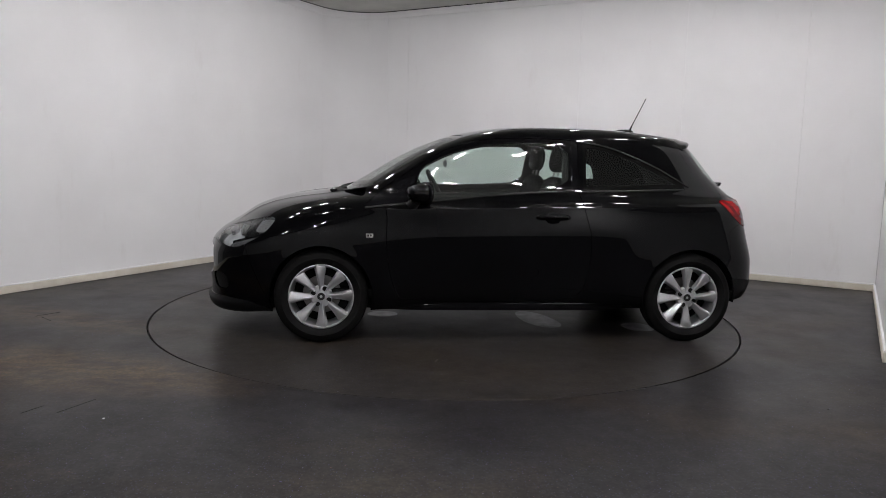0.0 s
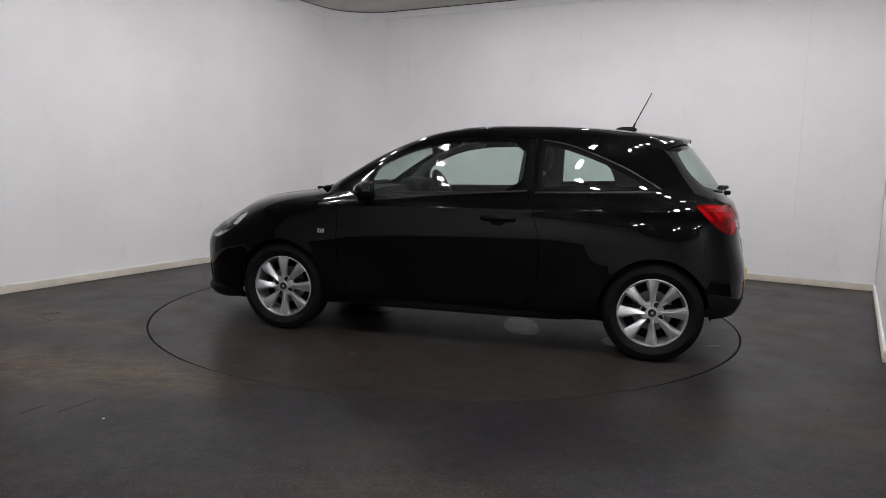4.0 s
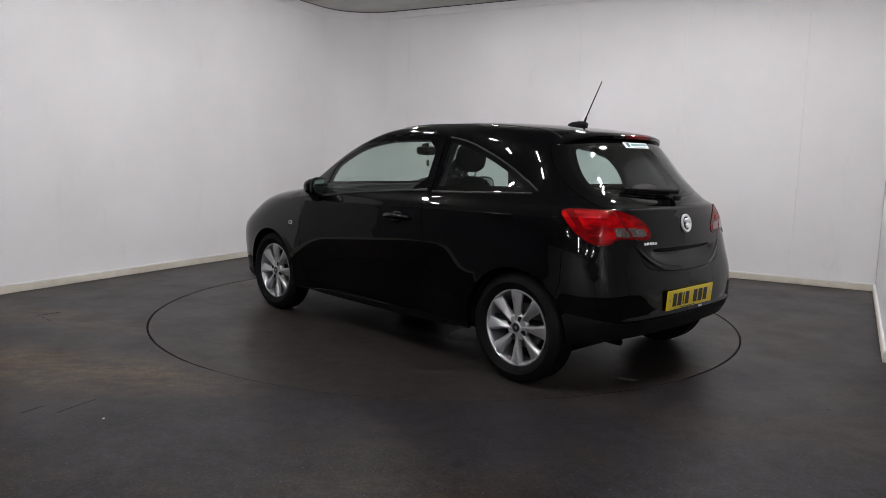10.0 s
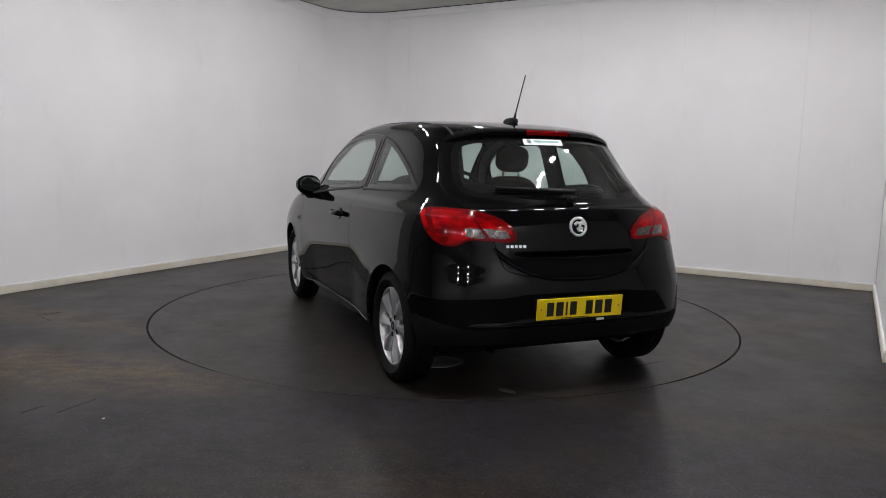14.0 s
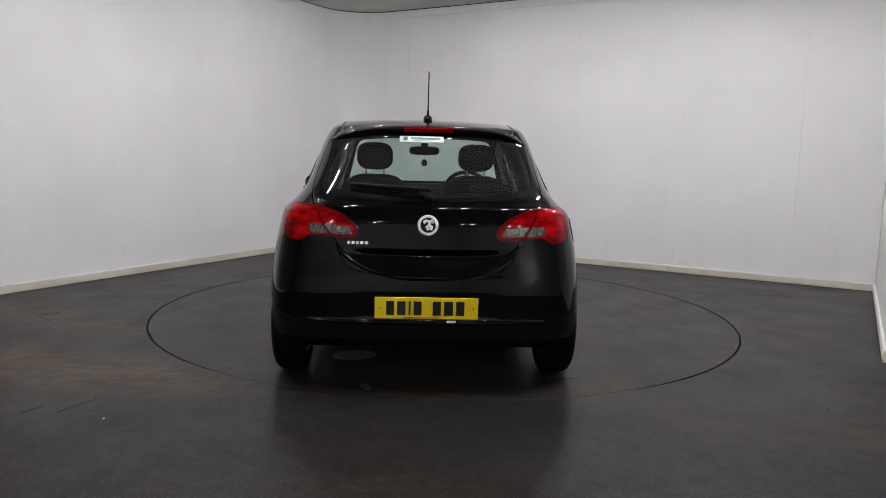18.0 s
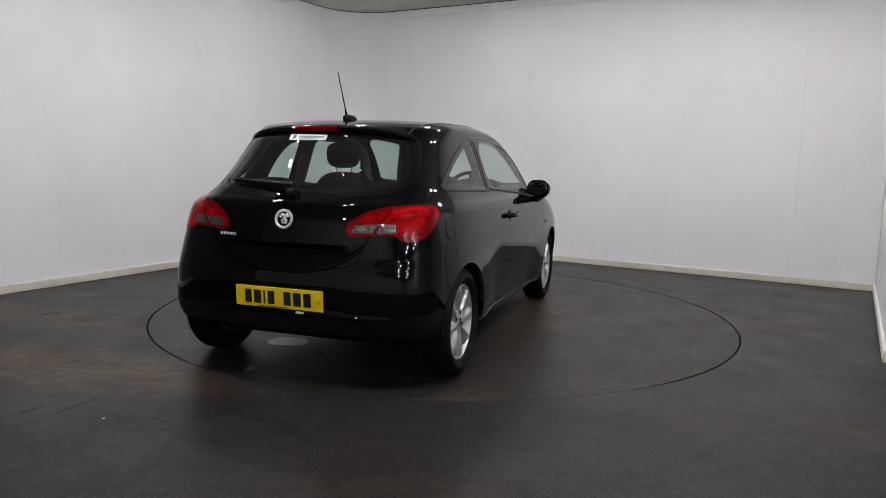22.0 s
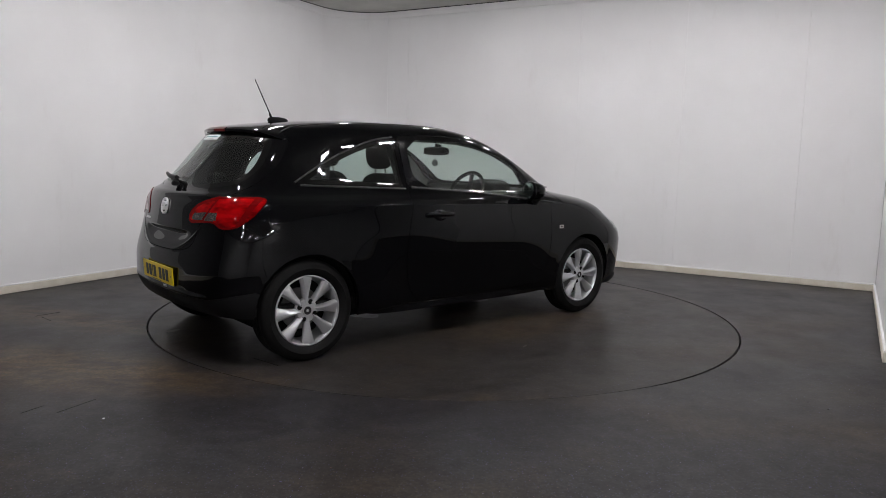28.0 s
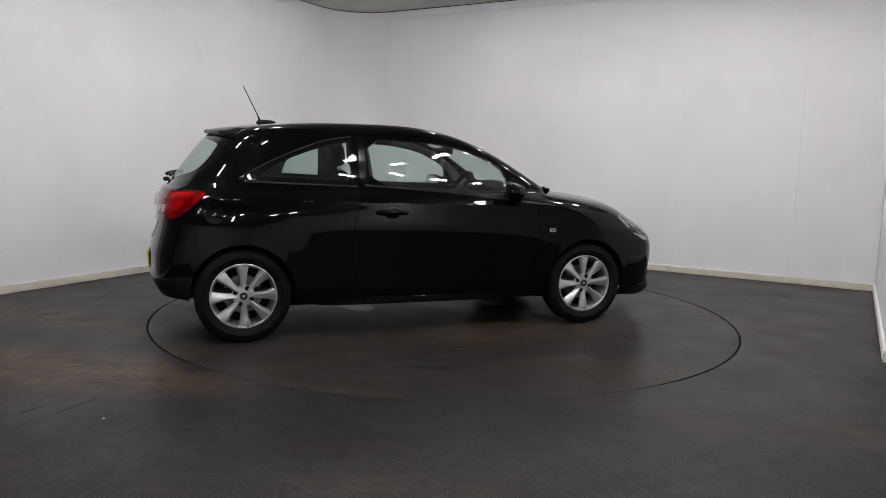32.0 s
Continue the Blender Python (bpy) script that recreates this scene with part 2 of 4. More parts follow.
def wall_frame(origin, along):
    """Local x runs along the wall, local y into the room."""
    along = along.normalized()
    inward = Vector((-along.y, along.x, 0))
    m = Matrix((along, inward, (0, 0, 1))).transposed().to_4x4()
    m.translation = origin
    return m

def wall(name, origin, along, length, start, seams, inward_sign, label, paint=None, seam=.0016):
    paint = paint or WALL
    base = new(name)
    base.matrix_world = wall_frame(origin, along)
    tagged(base, label, "wall", kind="structure")
    s = inward_sign
    part("backing", box(length - start, .10, HIGH + .1, m=pose((start + length) / 2, -s * .066, HIGH / 2)), SEAM, base)
    cuts = [start] + [c for c in seams if start < c < length] + [length]
    for a, b in zip(cuts, cuts[1:]):
        part("panel", box(b - a - seam, .016, HIGH - .10, .0015, 1, pose((a + b) / 2, -s * .008, (HIGH - .10) / 2)), paint, base)
    part("coving", box(length - start, .018, .088, .003, 1, pose((start + length) / 2, -s * .006, HIGH - .054)), paint, base)
    part("shadow_gap", box(length - start, .012, .009, m=pose((start + length) / 2, -s * .009, HIGH - .0045)), JOINT, base)
    part("skirting", box(length - start - .002, .02, .064, .003, 1, pose((start + length) / 2, s * .0105, .032)), SKIRT, base, "cream painted skirting board")
    part("skirting_bead", box(length - start - .002, .016, .013, .003, 1, pose((start + length) / 2, s * .0085, .0708)), WALL, base, "white bead along the skirting")
    return base

wall("wall_back", CORNER_B, ALONG, WIDE, START, [.97, 3.37, 4.575, 5.78], -1, "white painted panel wall behind the turntable", seam=.0009)
LEFT_END = 5.03
wall("wall_left", CORNER_B, DEEP_L, LEFT_END, START, [], 1, "white painted smooth wall with cream skirting")
# added panel: its grey imitates the light's fall-off towards the dark wall
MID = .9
wall("wall_left_shade_step", CORNER_B + DEEP_L * (LEFT_END + .002), DEEP_L, MID, 0.0, [], 1, "added unseen grey panel standing in for fading light on the wall", MID_WALL)
# out of view, coloured dark so the car's sides reflect less
wall("wall_left_near", CORNER_B + DEEP_L * (LEFT_END + MID + .004), DEEP_L, LONG - LEFT_END - MID, 0.0, [], 1, "unseen wall coloured dark to darken the car's reflections", DARK_WALL)
RIGHT_END = 3.06
wall("wall_right", CORNER_R, DEEP_R, RIGHT_END, .022, [1.2, 2.4], -1, "white painted panel wall meeting the back wall")
# unseen side bay, added to set the reflections on the car's flank
ADDED_BAY = 4.2
wall("wall_added_bay", CORNER_R + DEEP_R * RIGHT_END, ALONG, ADDED_BAY, 0.02, [], -1, "unseen wall of an added side bay, toned for the car's reflections", FRONT_WALL)
wall("wall_right_far", CORNER_R + DEEP_R * RIGHT_END + ALONG * ADDED_BAY, DEEP_R, LONG - RIGHT_END, 0.02, [], -1, "unseen wall of an added side bay, toned for the car's reflections", FRONT_WALL)
# closing wall behind the camera, its grey chosen for the car's reflections
wall("wall_front", CORNER_B + DEEP_L * (LONG - .3), ALONG, WIDE + ADDED_BAY + .8, 0.0, [], 1, "unseen plain wall closing the studio, toned for the car's reflections", FRONT_WALL)

def curved_corner():
    base = new("wall_corner")
    tagged(base, "white painted wall corner curving between two walls", "wall", kind="structure")
    mid = CORNER_B + (ALONG + DEEP_L).normalized() * ROUND / math.sin(SPREAD / 2)
    first = CORNER_B + DEEP_L * START - mid
    def strip(name, r0, r1, z0, z1, mat, label=""):
        bm = bmesh.new()
        ring = []
        for i in range(25):
            way = (Matrix.Rotation(-(math.pi - SPREAD) * i / 24, 3, "Z") @ first).normalized()
            ring.append([bm.verts.new(mid + way * r + Vector((0, 0, z))) for r, z in ((r0, z0), (r1, z0), (r1, z1), (r0, z1))])
        for a, b in zip(ring, ring[1:]):
            for k in range(4):
                bm.faces.new((a[k], b[k], b[(k + 1) % 4], a[(k + 1) % 4]))
        bm.faces.new(ring[0]), bm.faces.new(ring[-1][::-1])
        return part(name, bm, mat, base, label, True)
    strip("panel", ROUND, ROUND + .016, 0, HIGH - .10, WALL)
    strip("backing", ROUND + .017, ROUND + .10, 0, HIGH + .05, SEAM)
    strip("coving", ROUND - .003, ROUND + .015, HIGH - .098, HIGH - .010, WALL)
    strip("shadow_gap", ROUND + .003, ROUND + .015, HIGH - .010, HIGH, JOINT)
    strip("skirting", ROUND - .02, ROUND - .001, 0, .064, SKIRT, "cream painted skirting board")
    strip("skirting_bead", ROUND - .016, ROUND - .001, .0645, .077, WALL, "white bead along the skirting")
curved_corner()

TABLE_R = 2.258
TABLE_AT = Vector((.010, .057, 0))
def floor_mark(name, a, b, wide, mat, label):
    a, b = Vector((*a, 0)), Vector((*b, 0))
    d = b - a
    ob = part(name, box(d.length, wide, .0016, m=pose(0, 0, .0008)), mat, None, m=pose((a.x + b.x) / 2, (a.y + b.y) / 2, 0, 0, 0, math.degrees(math.atan2(d.y, d.x))))
    tagged(ob, label, "floor mark", kind="structure")
def floor_marks():
    floor_mark("floor_joint", (-3.013, -.529), (-2.905, -.372), .0045, FAINT, "short dark cut in the vinyl floor")
    floor_mark("floor_joint", (-2.942, -.559), (-2.826, -.658), .003, FAINT, "short dark cut in the vinyl floor")
    floor_mark("floor_scratch", (-1.81, -2.49), (-1.72, -2.29), .0035, FAINT, "dark scratch in the vinyl floor")
    floor_mark("floor_scratch", (-1.97, -2.51), (-1.92, -2.40), .0025, FAINT, "dark scratch in the vinyl floor")
    floor_mark("floor_fleck", (-1.566, -2.552), (-1.556, -2.548), .006, WALL, "white fleck on the vinyl floor")
    for x, y in ((1.939, -2.074), (1.989, -2.183)):
        floor_mark("floor_spot", (x - .004, y), (x + .004, y), .008, FAINT, "dark spot on the vinyl floor")
floor_marks()
def ground_and_table():
    # one sheet with a round opening for the turntable
    bm = bmesh.new()
    n = 160
    outer = [CORNER_B - ALONG * .5 - DEEP * .2, CORNER_R + ALONG * 4.6 - DEEP * .2, CORNER_R + ALONG * 4.6 + DEEP * (LONG + .2), CORNER_B - ALONG * .5 + DEEP * (LONG + .2)]
    ring, edge, low = [], [], []
    for i in range(n):
        a = 2 * math.pi * i / n
        way = Vector((math.cos(a), math.sin(a), 0))
        ring.append(bm.verts.new(TABLE_AT + way * TABLE_R))
        low.append(bm.verts.new(TABLE_AT + way * TABLE_R - Vector((0, 0, .05))))
        best = 99
        for p, q in zip(outer, outer[1:] + outer[:1]):
            d = q - p
            den = way.x * d.y - way.y * d.x
            if abs(den) > 1e-9:
                k = (p.x * d.y - p.y * d.x) / den
                u = (p.x * way.y - p.y * way.x) / den
                if k > 0 and -1e-6 <= u <= 1 + 1e-6:
                    best = min(best, k)
        edge.append(bm.verts.new(way * best))
    for i in range(n):
        j = (i + 1) % n
        bm.faces.new((ring[i], edge[i], edge[j], ring[j]))
        bm.faces.new((low[i], ring[i], ring[j], low[j]))
    for c in outer:
        i = int((math.atan2(c.y, c.x) % (2 * math.pi)) / (2 * math.pi) * n)
        bm.faces.new((edge[i], bm.verts.new(c), edge[(i + 1) % n]))
    bm.normal_update()
    for f in bm.faces:
        if abs(f.normal.z) > .5 and f.normal.z < 0:
            f.normal_flip()
    me = bpy.data.meshes.new("floor")
    bm.to_mesh(me)
    bm.free()
    me.materials.append(FLOOR)
    tagged(new("floor", me), "dark grey speckled safety vinyl floor with brown stains", "floor", kind="structure")
    pit = part("floor_pit", lathe([(0, -.05), (TABLE_R, -.05)], 96), JOINT, None, m=Matrix.Translation(TABLE_AT))
    tagged(pit, "dark pit floor under the turntable gap", "floor", kind="structure")

ground_and_table()
def gap_filling():
    # filling added in the front of the ring gap, so its line fades there
    rnd = random.Random(4)
    bm = bmesh.new()
    a, stop = -2.46, -.80
    while a < stop:
        span = rnd.uniform(.10, .28)
        ring = []
        for i in range(9):
            q = min(a + span * i / 8, stop)
            way = Vector((math.cos(q), math.sin(q), -.006 * max(0, 1 - min(q + 2.46, stop - q) / .40) ** 2))
            ring.append([bm.verts.new(TABLE_AT + way * r + Vector((0, 0, z))) for r, z in ((TABLE_R - .0136, -.02), (TABLE_R - .0136, -.0007), (TABLE_R - .0003, -.0005), (TABLE_R - .0003, -.02))])
        for p, q in zip(ring, ring[1:]):
            for k in range(4):
                bm.faces.new((p[k], q[k], q[(k + 1) % 4], p[(k + 1) % 4]))
        a += span
    ob = part("gap_filling", bm, FLOOR, None, "", True)
    tagged(ob, "floor-coloured filling added in the turntable's edge gap", "floor dirt", kind="structure")
gap_filling()
def turntable():
    base = new("turntable")
    tagged(base, "round flush floor turntable of worn dark vinyl", "turntable")
    r = TABLE_R - .014
    part("top_plate", lathe([(0, 0), (r - .0012, 0), (r, -.0012), (r, -.04), (0, -.04)], 160), DISC, base, smooth=True)
    def blot(name, x, y, long, wide, turn, mat, label, n=22, seed=1):
        rnd = random.Random(seed)
        wob = [rnd.uniform(.84, 1.08) for _ in range(n)]
        wob = [(wob[i - 1] + wob[i] + wob[(i + 1) % n]) / 3 for i in range(n)]
        pts = [(long / 2 * w * math.cos(2 * math.pi * i / n), wide / 2 * w * math.sin(2 * math.pi * i / n)) for i, w in enumerate(wob)]
        bm = bmesh.new()
        top = [bm.verts.new((u, v, .0012)) for u, v in pts]
        low = [bm.verts.new((u, v, 0)) for u, v in pts]
        bm.faces.new(top)
        for i in range(n):
            bm.faces.new((low[i], low[(i + 1) % n], top[(i + 1) % n], top[i]))
        part(name, bm, mat, base, label, m=pose(x, y, 0, 0, 0, turn))
    blot("pale_patch", -.695, .365, .62, .27, 104, PALE, "pale smooth patch on the vinyl", seed=3)
    blot("pale_patch", -1.40, .615, .28, .24, 104, PALE, "pale smooth patch on the vinyl", seed=5)
    blot("pale_patch", .505, .165, .26, .20, 174, PALE, "pale smooth patch on the vinyl", seed=7)
    for x, y, turn, k in ((1.11, -.935, 59, 8), (.885, -1.345, 84, 9), (-.3, -1.2, 20, 10), (.2, 1.5, 70, 11)):
        blot("scuff", x, y, .075, .012, turn, SCUFF, "small pale scuff", 14, k)
    blot("scuff", -2.03, .50, .12, .055, 20, SCUFF, "small pale scuff", 14, 12)
    part("slot", box(.003, .24, .0016, m=pose(-1.858, -.56, .0008, 0, 0, 11.5)), FAINT, base, "thin dark slot")
    return base
TABLE = turntable()

mid = CORNER_B + ALONG * (WIDE / 2 + 2.1) + DEEP * LONG / 2
m = wall_frame(mid, ALONG)
c = part("ceiling", box(WIDE + 5.4, LONG + .6, .1), CEIL, None, m=m @ pose(0, 0, HIGH + .05))
tagged(c, "plain pale grey painted ceiling", "ceiling", kind="structure")

def ceiling_light():
    base = new("ceiling_light")
    tagged(base, "small oblong white ceiling panel light, switched on, some added as fill", "ceiling light", "lights over the turntable")
    part("housing", box(.25, .11, .04, .008, 2, pose(0, 0, -.02)), GREY_METAL, base)
    part("diffuser", box(.20, .07, .012, .004, 2, pose(0, 0, -.0465)), GLOW, base, "glowing white diffuser")
    return base
first = ceiling_light()
for i, (x, y, turn) in enumerate(LIGHTS):
    where = pose(x, y, HIGH - .001, 0, 0, turn)
    if i == 0:
        first.matrix_basis = where
    else:
        copy_thing(first, where)

# ---- the car's skin: one smooth field, cut into panels ----
# car space: x forwards, y to its left, z up, origin on the floor half-way between the axles
ZT = 1.474
def pchip(xs, ys):
    xs, ys = np.array(xs, float), np.array(ys, float)
    h, d = np.diff(xs), np.diff(ys) / np.diff(xs)
    m = np.zeros(len(xs))
    for i in range(1, len(xs) - 1):
        if d[i - 1] * d[i] > 0:
            a, b = 2 * h[i] + h[i - 1], h[i] + 2 * h[i - 1]
            m[i] = (a + b) / (a / d[i - 1] + b / d[i])
    m[0], m[-1] = d[0], d[-1]
    def f(x):
        x = np.clip(x, xs[0], xs[-1])
        i = np.clip(np.searchsorted(xs, x, side="right") - 1, 0, len(xs) - 2)
        t = (x - xs[i]) / h[i]
        t2, t3 = t * t, t * t * t
        return (2*t3 - 3*t2 + 1)*ys[i] + (t3 - 2*t2 + t)*h[i]*m[i] + (3*t2 - 2*t3)*ys[i+1] + (t3 - t2)*h[i]*m[i+1]
    return f
def by_height(pairs):
    """A curve over height, smooth up to the crown of the roof."""
    pairs = sorted(pairs, reverse=True)
    f = pchip([math.sqrt(max(ZT - z, 0)) for z, v in pairs], [v for z, v in pairs])
    return lambda z: f(np.sqrt(np.maximum(ZT - z, 0)))
nose = by_height([(.15,2.03),(.19,2.095),(.24,2.11),(.28,2.085),(.34,2.085),(.40,2.092),(.55,2.095),(.63,2.075),(.70,2.01),(.745,1.94),(.80,1.855),(.86,1.765),(.91,1.635),(.943,1.48),(.963,1.34),(.982,1.20),(.995,1.14),(1.02,1.088),(1.066,1.01),(1.14,.89),(1.26,.685),(1.33,.535),(1.40,.33),(1.43,.195),(1.458,-.0),(1.468,-.2),(1.474,-.52)])
tail = by_height([(.15,-1.66),(.22,-1.735),(.30,-1.805),(.36,-1.838),(.42,-1.852),(.54,-1.853),(.60,-1.846),(.66,-1.833),(.72,-1.820),(.80,-1.808),(.90,-1.796),(.97,-1.77),(1.0,-1.740),(1.19,-1.598),(1.36,-1.455),(1.40,-1.41),(1.42,-1.31),(1.445,-1.1),(1.462,-.85),(1.474,-.52)])
width = by_height([(.15,.76),(.22,.825),(.30,.856),(.45,.870),(.60,.875),(.72,.872),(.82,.86),(.90,.845),(.95,.824),(1.0,.775),(1.06,.738),(1.2,.687),(1.30,.65),(1.36,.625),(1.40,.602),(1.43,.565),(1.45,.515),(1.46,.44),(1.468,.30),(1.474,0)])
bow_f = by_height([(.15,.20),(.5,.23),(.65,.25),(.75,.26),(.85,.27),(.95,.26),(1.02,.15),(1.1,.135),(1.2,.14),(1.3,.145),(1.40,.125),(1.474,.08)])
bow_r = by_height([(.15,.09),(.5,.10),(.7,.115),(.9,.14),(1.0,.16),(1.2,.24),(1.4,.24),(1.474,.1)])
hard_f = by_height([(.15,7),(.6,9),(.8,10),(.95,7),(1.05,12),(1.3,16),(1.40,11),(1.46,4),(1.474,2.4)])
hard_r = by_height([(.15,10),(.6,9.5),(.9,9.5),(1.05,8),(1.3,8),(1.40,6),(1.46,4),(1.474,2.4)])
narrow = by_height([(.15,.0),(.45,.011),(.60,.022),(.75,.036),(.90,.054),(1.0,.074),(1.2,.115),(1.474,.13)])
def field(P):
    x, y, z = P[:, 0], np.abs(P[:, 1]), P[:, 2]
    xf, xr, w = nose(z), tail(z), np.maximum(width(z), .004)
    xm = .5 * (xf + xr)
    half = np.maximum(.5 * (xf - xr), .01)
    r2 = np.minimum(y / w, 1.3) ** 2
    front = x > xm
    ends = np.where(front, half - np.minimum(bow_f(z), .6 * half) * r2, half - np.minimum(bow_r(z), .5 * half) * r2)
    ends = np.maximum(ends, .2 * half)
    side = w * (1 - .03 * np.clip((x - .8) / 1.2, 0, 1.2) ** 2 - narrow(z) * np.clip((-.1 - x) / 1.6, 0, 1.2) ** 2)
    a, b = np.abs(x - xm) / ends, y / side
    p = np.where(front, hard_f(z), hard_r(z))
    m = np.maximum(np.maximum(a, b), 1e-6)
    return m * ((a / m) ** p + (b / m) ** p) ** (1 / p)
def slope(P, f=field, e=1e-4):
    return np.stack([(f(P + d) - f(P - d)) / (2 * e) for d in np.eye(3) * e], 1)
def settle(P, n=6):
    for _ in range(n):
        g = slope(P); P = P - ((field(P) - 1) / np.maximum((g * g).sum(1), 1e-9))[:, None] * g
    return P

def soften(pts, n=2):
    pts = [np.array(p, float) for p in pts]
    for _ in range(n):
        out = []
        for a, b in zip(pts, pts[1:] + pts[:1]):
            out += [.78 * a + .22 * b, .22 * a + .78 * b]
        pts = out
    return np.array(pts)

def inside_of(pts, n=2):
    """Signed distance to a softened outline; negative inside."""
    pts = soften(pts, n)
    def f(u, v):
        best, odd = np.full(len(u), 1e9), np.zeros(len(u), bool)
        for (ax, ay), (bx, by) in zip(pts, np.roll(pts, -1, 0)):
            ex, ey = bx - ax, by - ay
            k = np.clip(((u - ax) * ex + (v - ay) * ey) / (ex * ex + ey * ey + 1e-12), 0, 1)
            best = np.minimum(best, (u - ax - k * ex) ** 2 + (v - ay - k * ey) ** 2)
            cross = (ay > v) != (by > v)
            odd ^= cross & (u < ex * (v - ay) / (ey if abs(ey) > 1e-12 else 1e-12) + ax)
        return np.where(odd, -1, 1) * np.sqrt(best)
    return f

AXLE, WHEEL_R, ARCH_R, HUB_Y = 1.255, .308, .335, .80

def arches(P):
    d = np.minimum(np.hypot(P[:, 0] - AXLE, P[:, 2] - .315), np.hypot(P[:, 0] + AXLE, P[:, 2] - .315)) - ARCH_R
    return np.where(P[:, 1] > .35, d, 1.0)

hem = pchip([-1.9, -1.75, -1.60, -.95, -.55, .9, 1.6, 1.8, 2.1], [.30, .30, .29, .245, .24, .222, .20, .18, .172])
def below(P):
    return P[:, 2] - hem(P[:, 0])

def side_shape(pts, n=2):
    f = inside_of(pts, n)
    return lambda P: np.where(P[:, 1] > .3, f(P[:, 0], P[:, 2]), 1.0)

def rear_shape(pts, n=2):
    f = inside_of(pts, n)
    return lambda P: np.where(P[:, 0] < -1.0, f(P[:, 1], P[:, 2]), 1.0)

def rear_corner(pts, n=1):
    f = inside_of(pts, n)
    return lambda P: np.where(P[:, 0] < -1.2, f(np.abs(P[:, 1]) + P[:, 0] + 1.75, P[:, 2]), 1.0)

def front_corner(pts, n=1):
    f = inside_of(pts, n)
    return lambda P: np.where(P[:, 0] > 1.2, f(np.abs(P[:, 1]) + 1.95 - P[:, 0], P[:, 2]), 1.0)

def front_shape(pts, n=2):
    f = inside_of(pts, n)
    return lambda P: np.where(P[:, 0] > 0.05, f(P[:, 1], P[:, 2]), 1.0)

DOOR_GLASS = [(.648, .946), (.617, 1.14), (.57, 1.19), (.40, 1.272), (.22, 1.318), (.02, 1.343), (-.42, 1.350), (-.40, 1.036), (.1, 1.001), (.4, .970)]
door_glass = side_shape(DOOR_GLASS, 1)
sail = side_shape([(.985, .902), (.80, .922), (.668, .941), (.638, 1.125), (.70, 1.095), (.77, 1.062), (.90, .985)], 0)
quarter_glass = side_shape([(-.50, 1.034), (-.515, 1.352), (-.54, 1.352), (-.68, 1.325), (-.82, 1.279), (-.94, 1.232), (-1.05, 1.182), (-1.16, 1.122), (-1.262, 1.066), (-1.23, 1.062), (-.90, 1.052)], 0)
windscreen = front_shape([(-.2, 1.006), (.40, 1.002), (.675, 1.010), (.633, 1.12), (.585, 1.25), (.545, 1.345), (.485, 1.387), (.3, 1.398), (-.2, 1.403)], 1)
rear_glass = rear_shape([(-.2, 1.006), (.28, 1.010), (.50, 1.038), (.565, 1.062), (.565, 1.15), (.535, 1.25), (.50, 1.325), (.40, 1.352), (.2, 1.366), (-.2, 1.37)], 1)
tail_lamp = rear_corner([(.315, .818), (.325, .885), (.44, .945), (.60, .975), (.80, .985), (.98, .983), (1.025, .962), (.985, .905), (.912, .848), (.80, .803), (.68, .797), (.605, .832), (.48, .826)])
def lamp_split(P):
    q = np.abs(P[:, 1]) + P[:, 0] + 1.75
    return (q - .470) * .669 - (P[:, 2] - .826) * .743 * (.157 / .140) * .89
tail_clear = rear_corner([(.345, .843), (.385, .880), (.50, .889), (.640, .892), (.628, .846)], 0)
tailgate = rear_shape([(-.2, 1.392), (.40, 1.380), (.55, 1.345), (.60, 1.20), (.625, 1.06), (.60, .985), (.47, .83), (.44, .72), (.40, .672), (.26, .643), (-.2, .636)], 1)
head_lamp = front_corner([(.44, .655), (.42, .70), (.51, .755), (.80, .790), (1.07, .828), (1.175, .818), (1.16, .745), (1.09, .69), (.95, .630), (.84, .622), (.66, .640)])
DIVIDE = [(.80, .82), (.955, .83), (1.010, .738), (1.10, .728), (1.14, .705), (1.0, .680), (.84, .648), (.82, .664), (.955, .690), (.940, .73)]
WEDGE = [(1.006, .741), (.955, .84), (1.079, .85), (1.20, .825), (1.17, .74), (1.065, .728)]
BLADE = [(.78, .60), (.838, .645), (.974, .678), (1.12, .713), (1.12, .67), (.934, .60)]
door = side_shape([(.83, .905), (.835, .62), (.80, .42), (.72, .262), (-.43, .268), (-.53, .40), (-.552, .70), (-.488, .93), (-.468, 1.03), (-.485, 1.345), (-.46, 1.378), (.02, 1.382), (.25, 1.352), (.44, 1.29), (.62, 1.185), (.78, 1.075), (.90, 1.0)], 1)
bonnet_f = inside_of([(1.205, -.2), (1.17, .3), (1.03, .60), (1.05, .665), (1.25, .690), (1.50, .665), (1.70, .53), (1.86, .35), (1.925, .15), (1.93, -.2)], 1)
def bonnet(P):
    return np.where(P[:, 2] > .70, bonnet_f(P[:, 0], P[:, 1]), 1.0)
rear_bumper = rear_corner([(-.9, .70), (.20, .70), (.33, .74), (.36, .84), (.60, .84), (.80, .83), (.93, .805), (1.02, .765), (1.03, .60), (1.2, .2), (1.2, .0), (-.9, 0)], 0)
front_bumper = front_corner([(-.9, .60), (.2, .63), (.42, .65), (.70, .63), (.98, .66), (1.02, .60), (1.2, .2), (1.2, 0), (-.9, 0)], 0)
valance = rear_corner([(-.9, .392), (.35, .392), (.60, .40), (.80, .43), (.98, .45), (1.2, .36), (1.2, 0), (-.9, 0)], 0)
grille = front_corner([(-.4, .615), (.30, .612), (.50, .600), (.56, .54), (.46, .40), (-.4, .375)], 1)
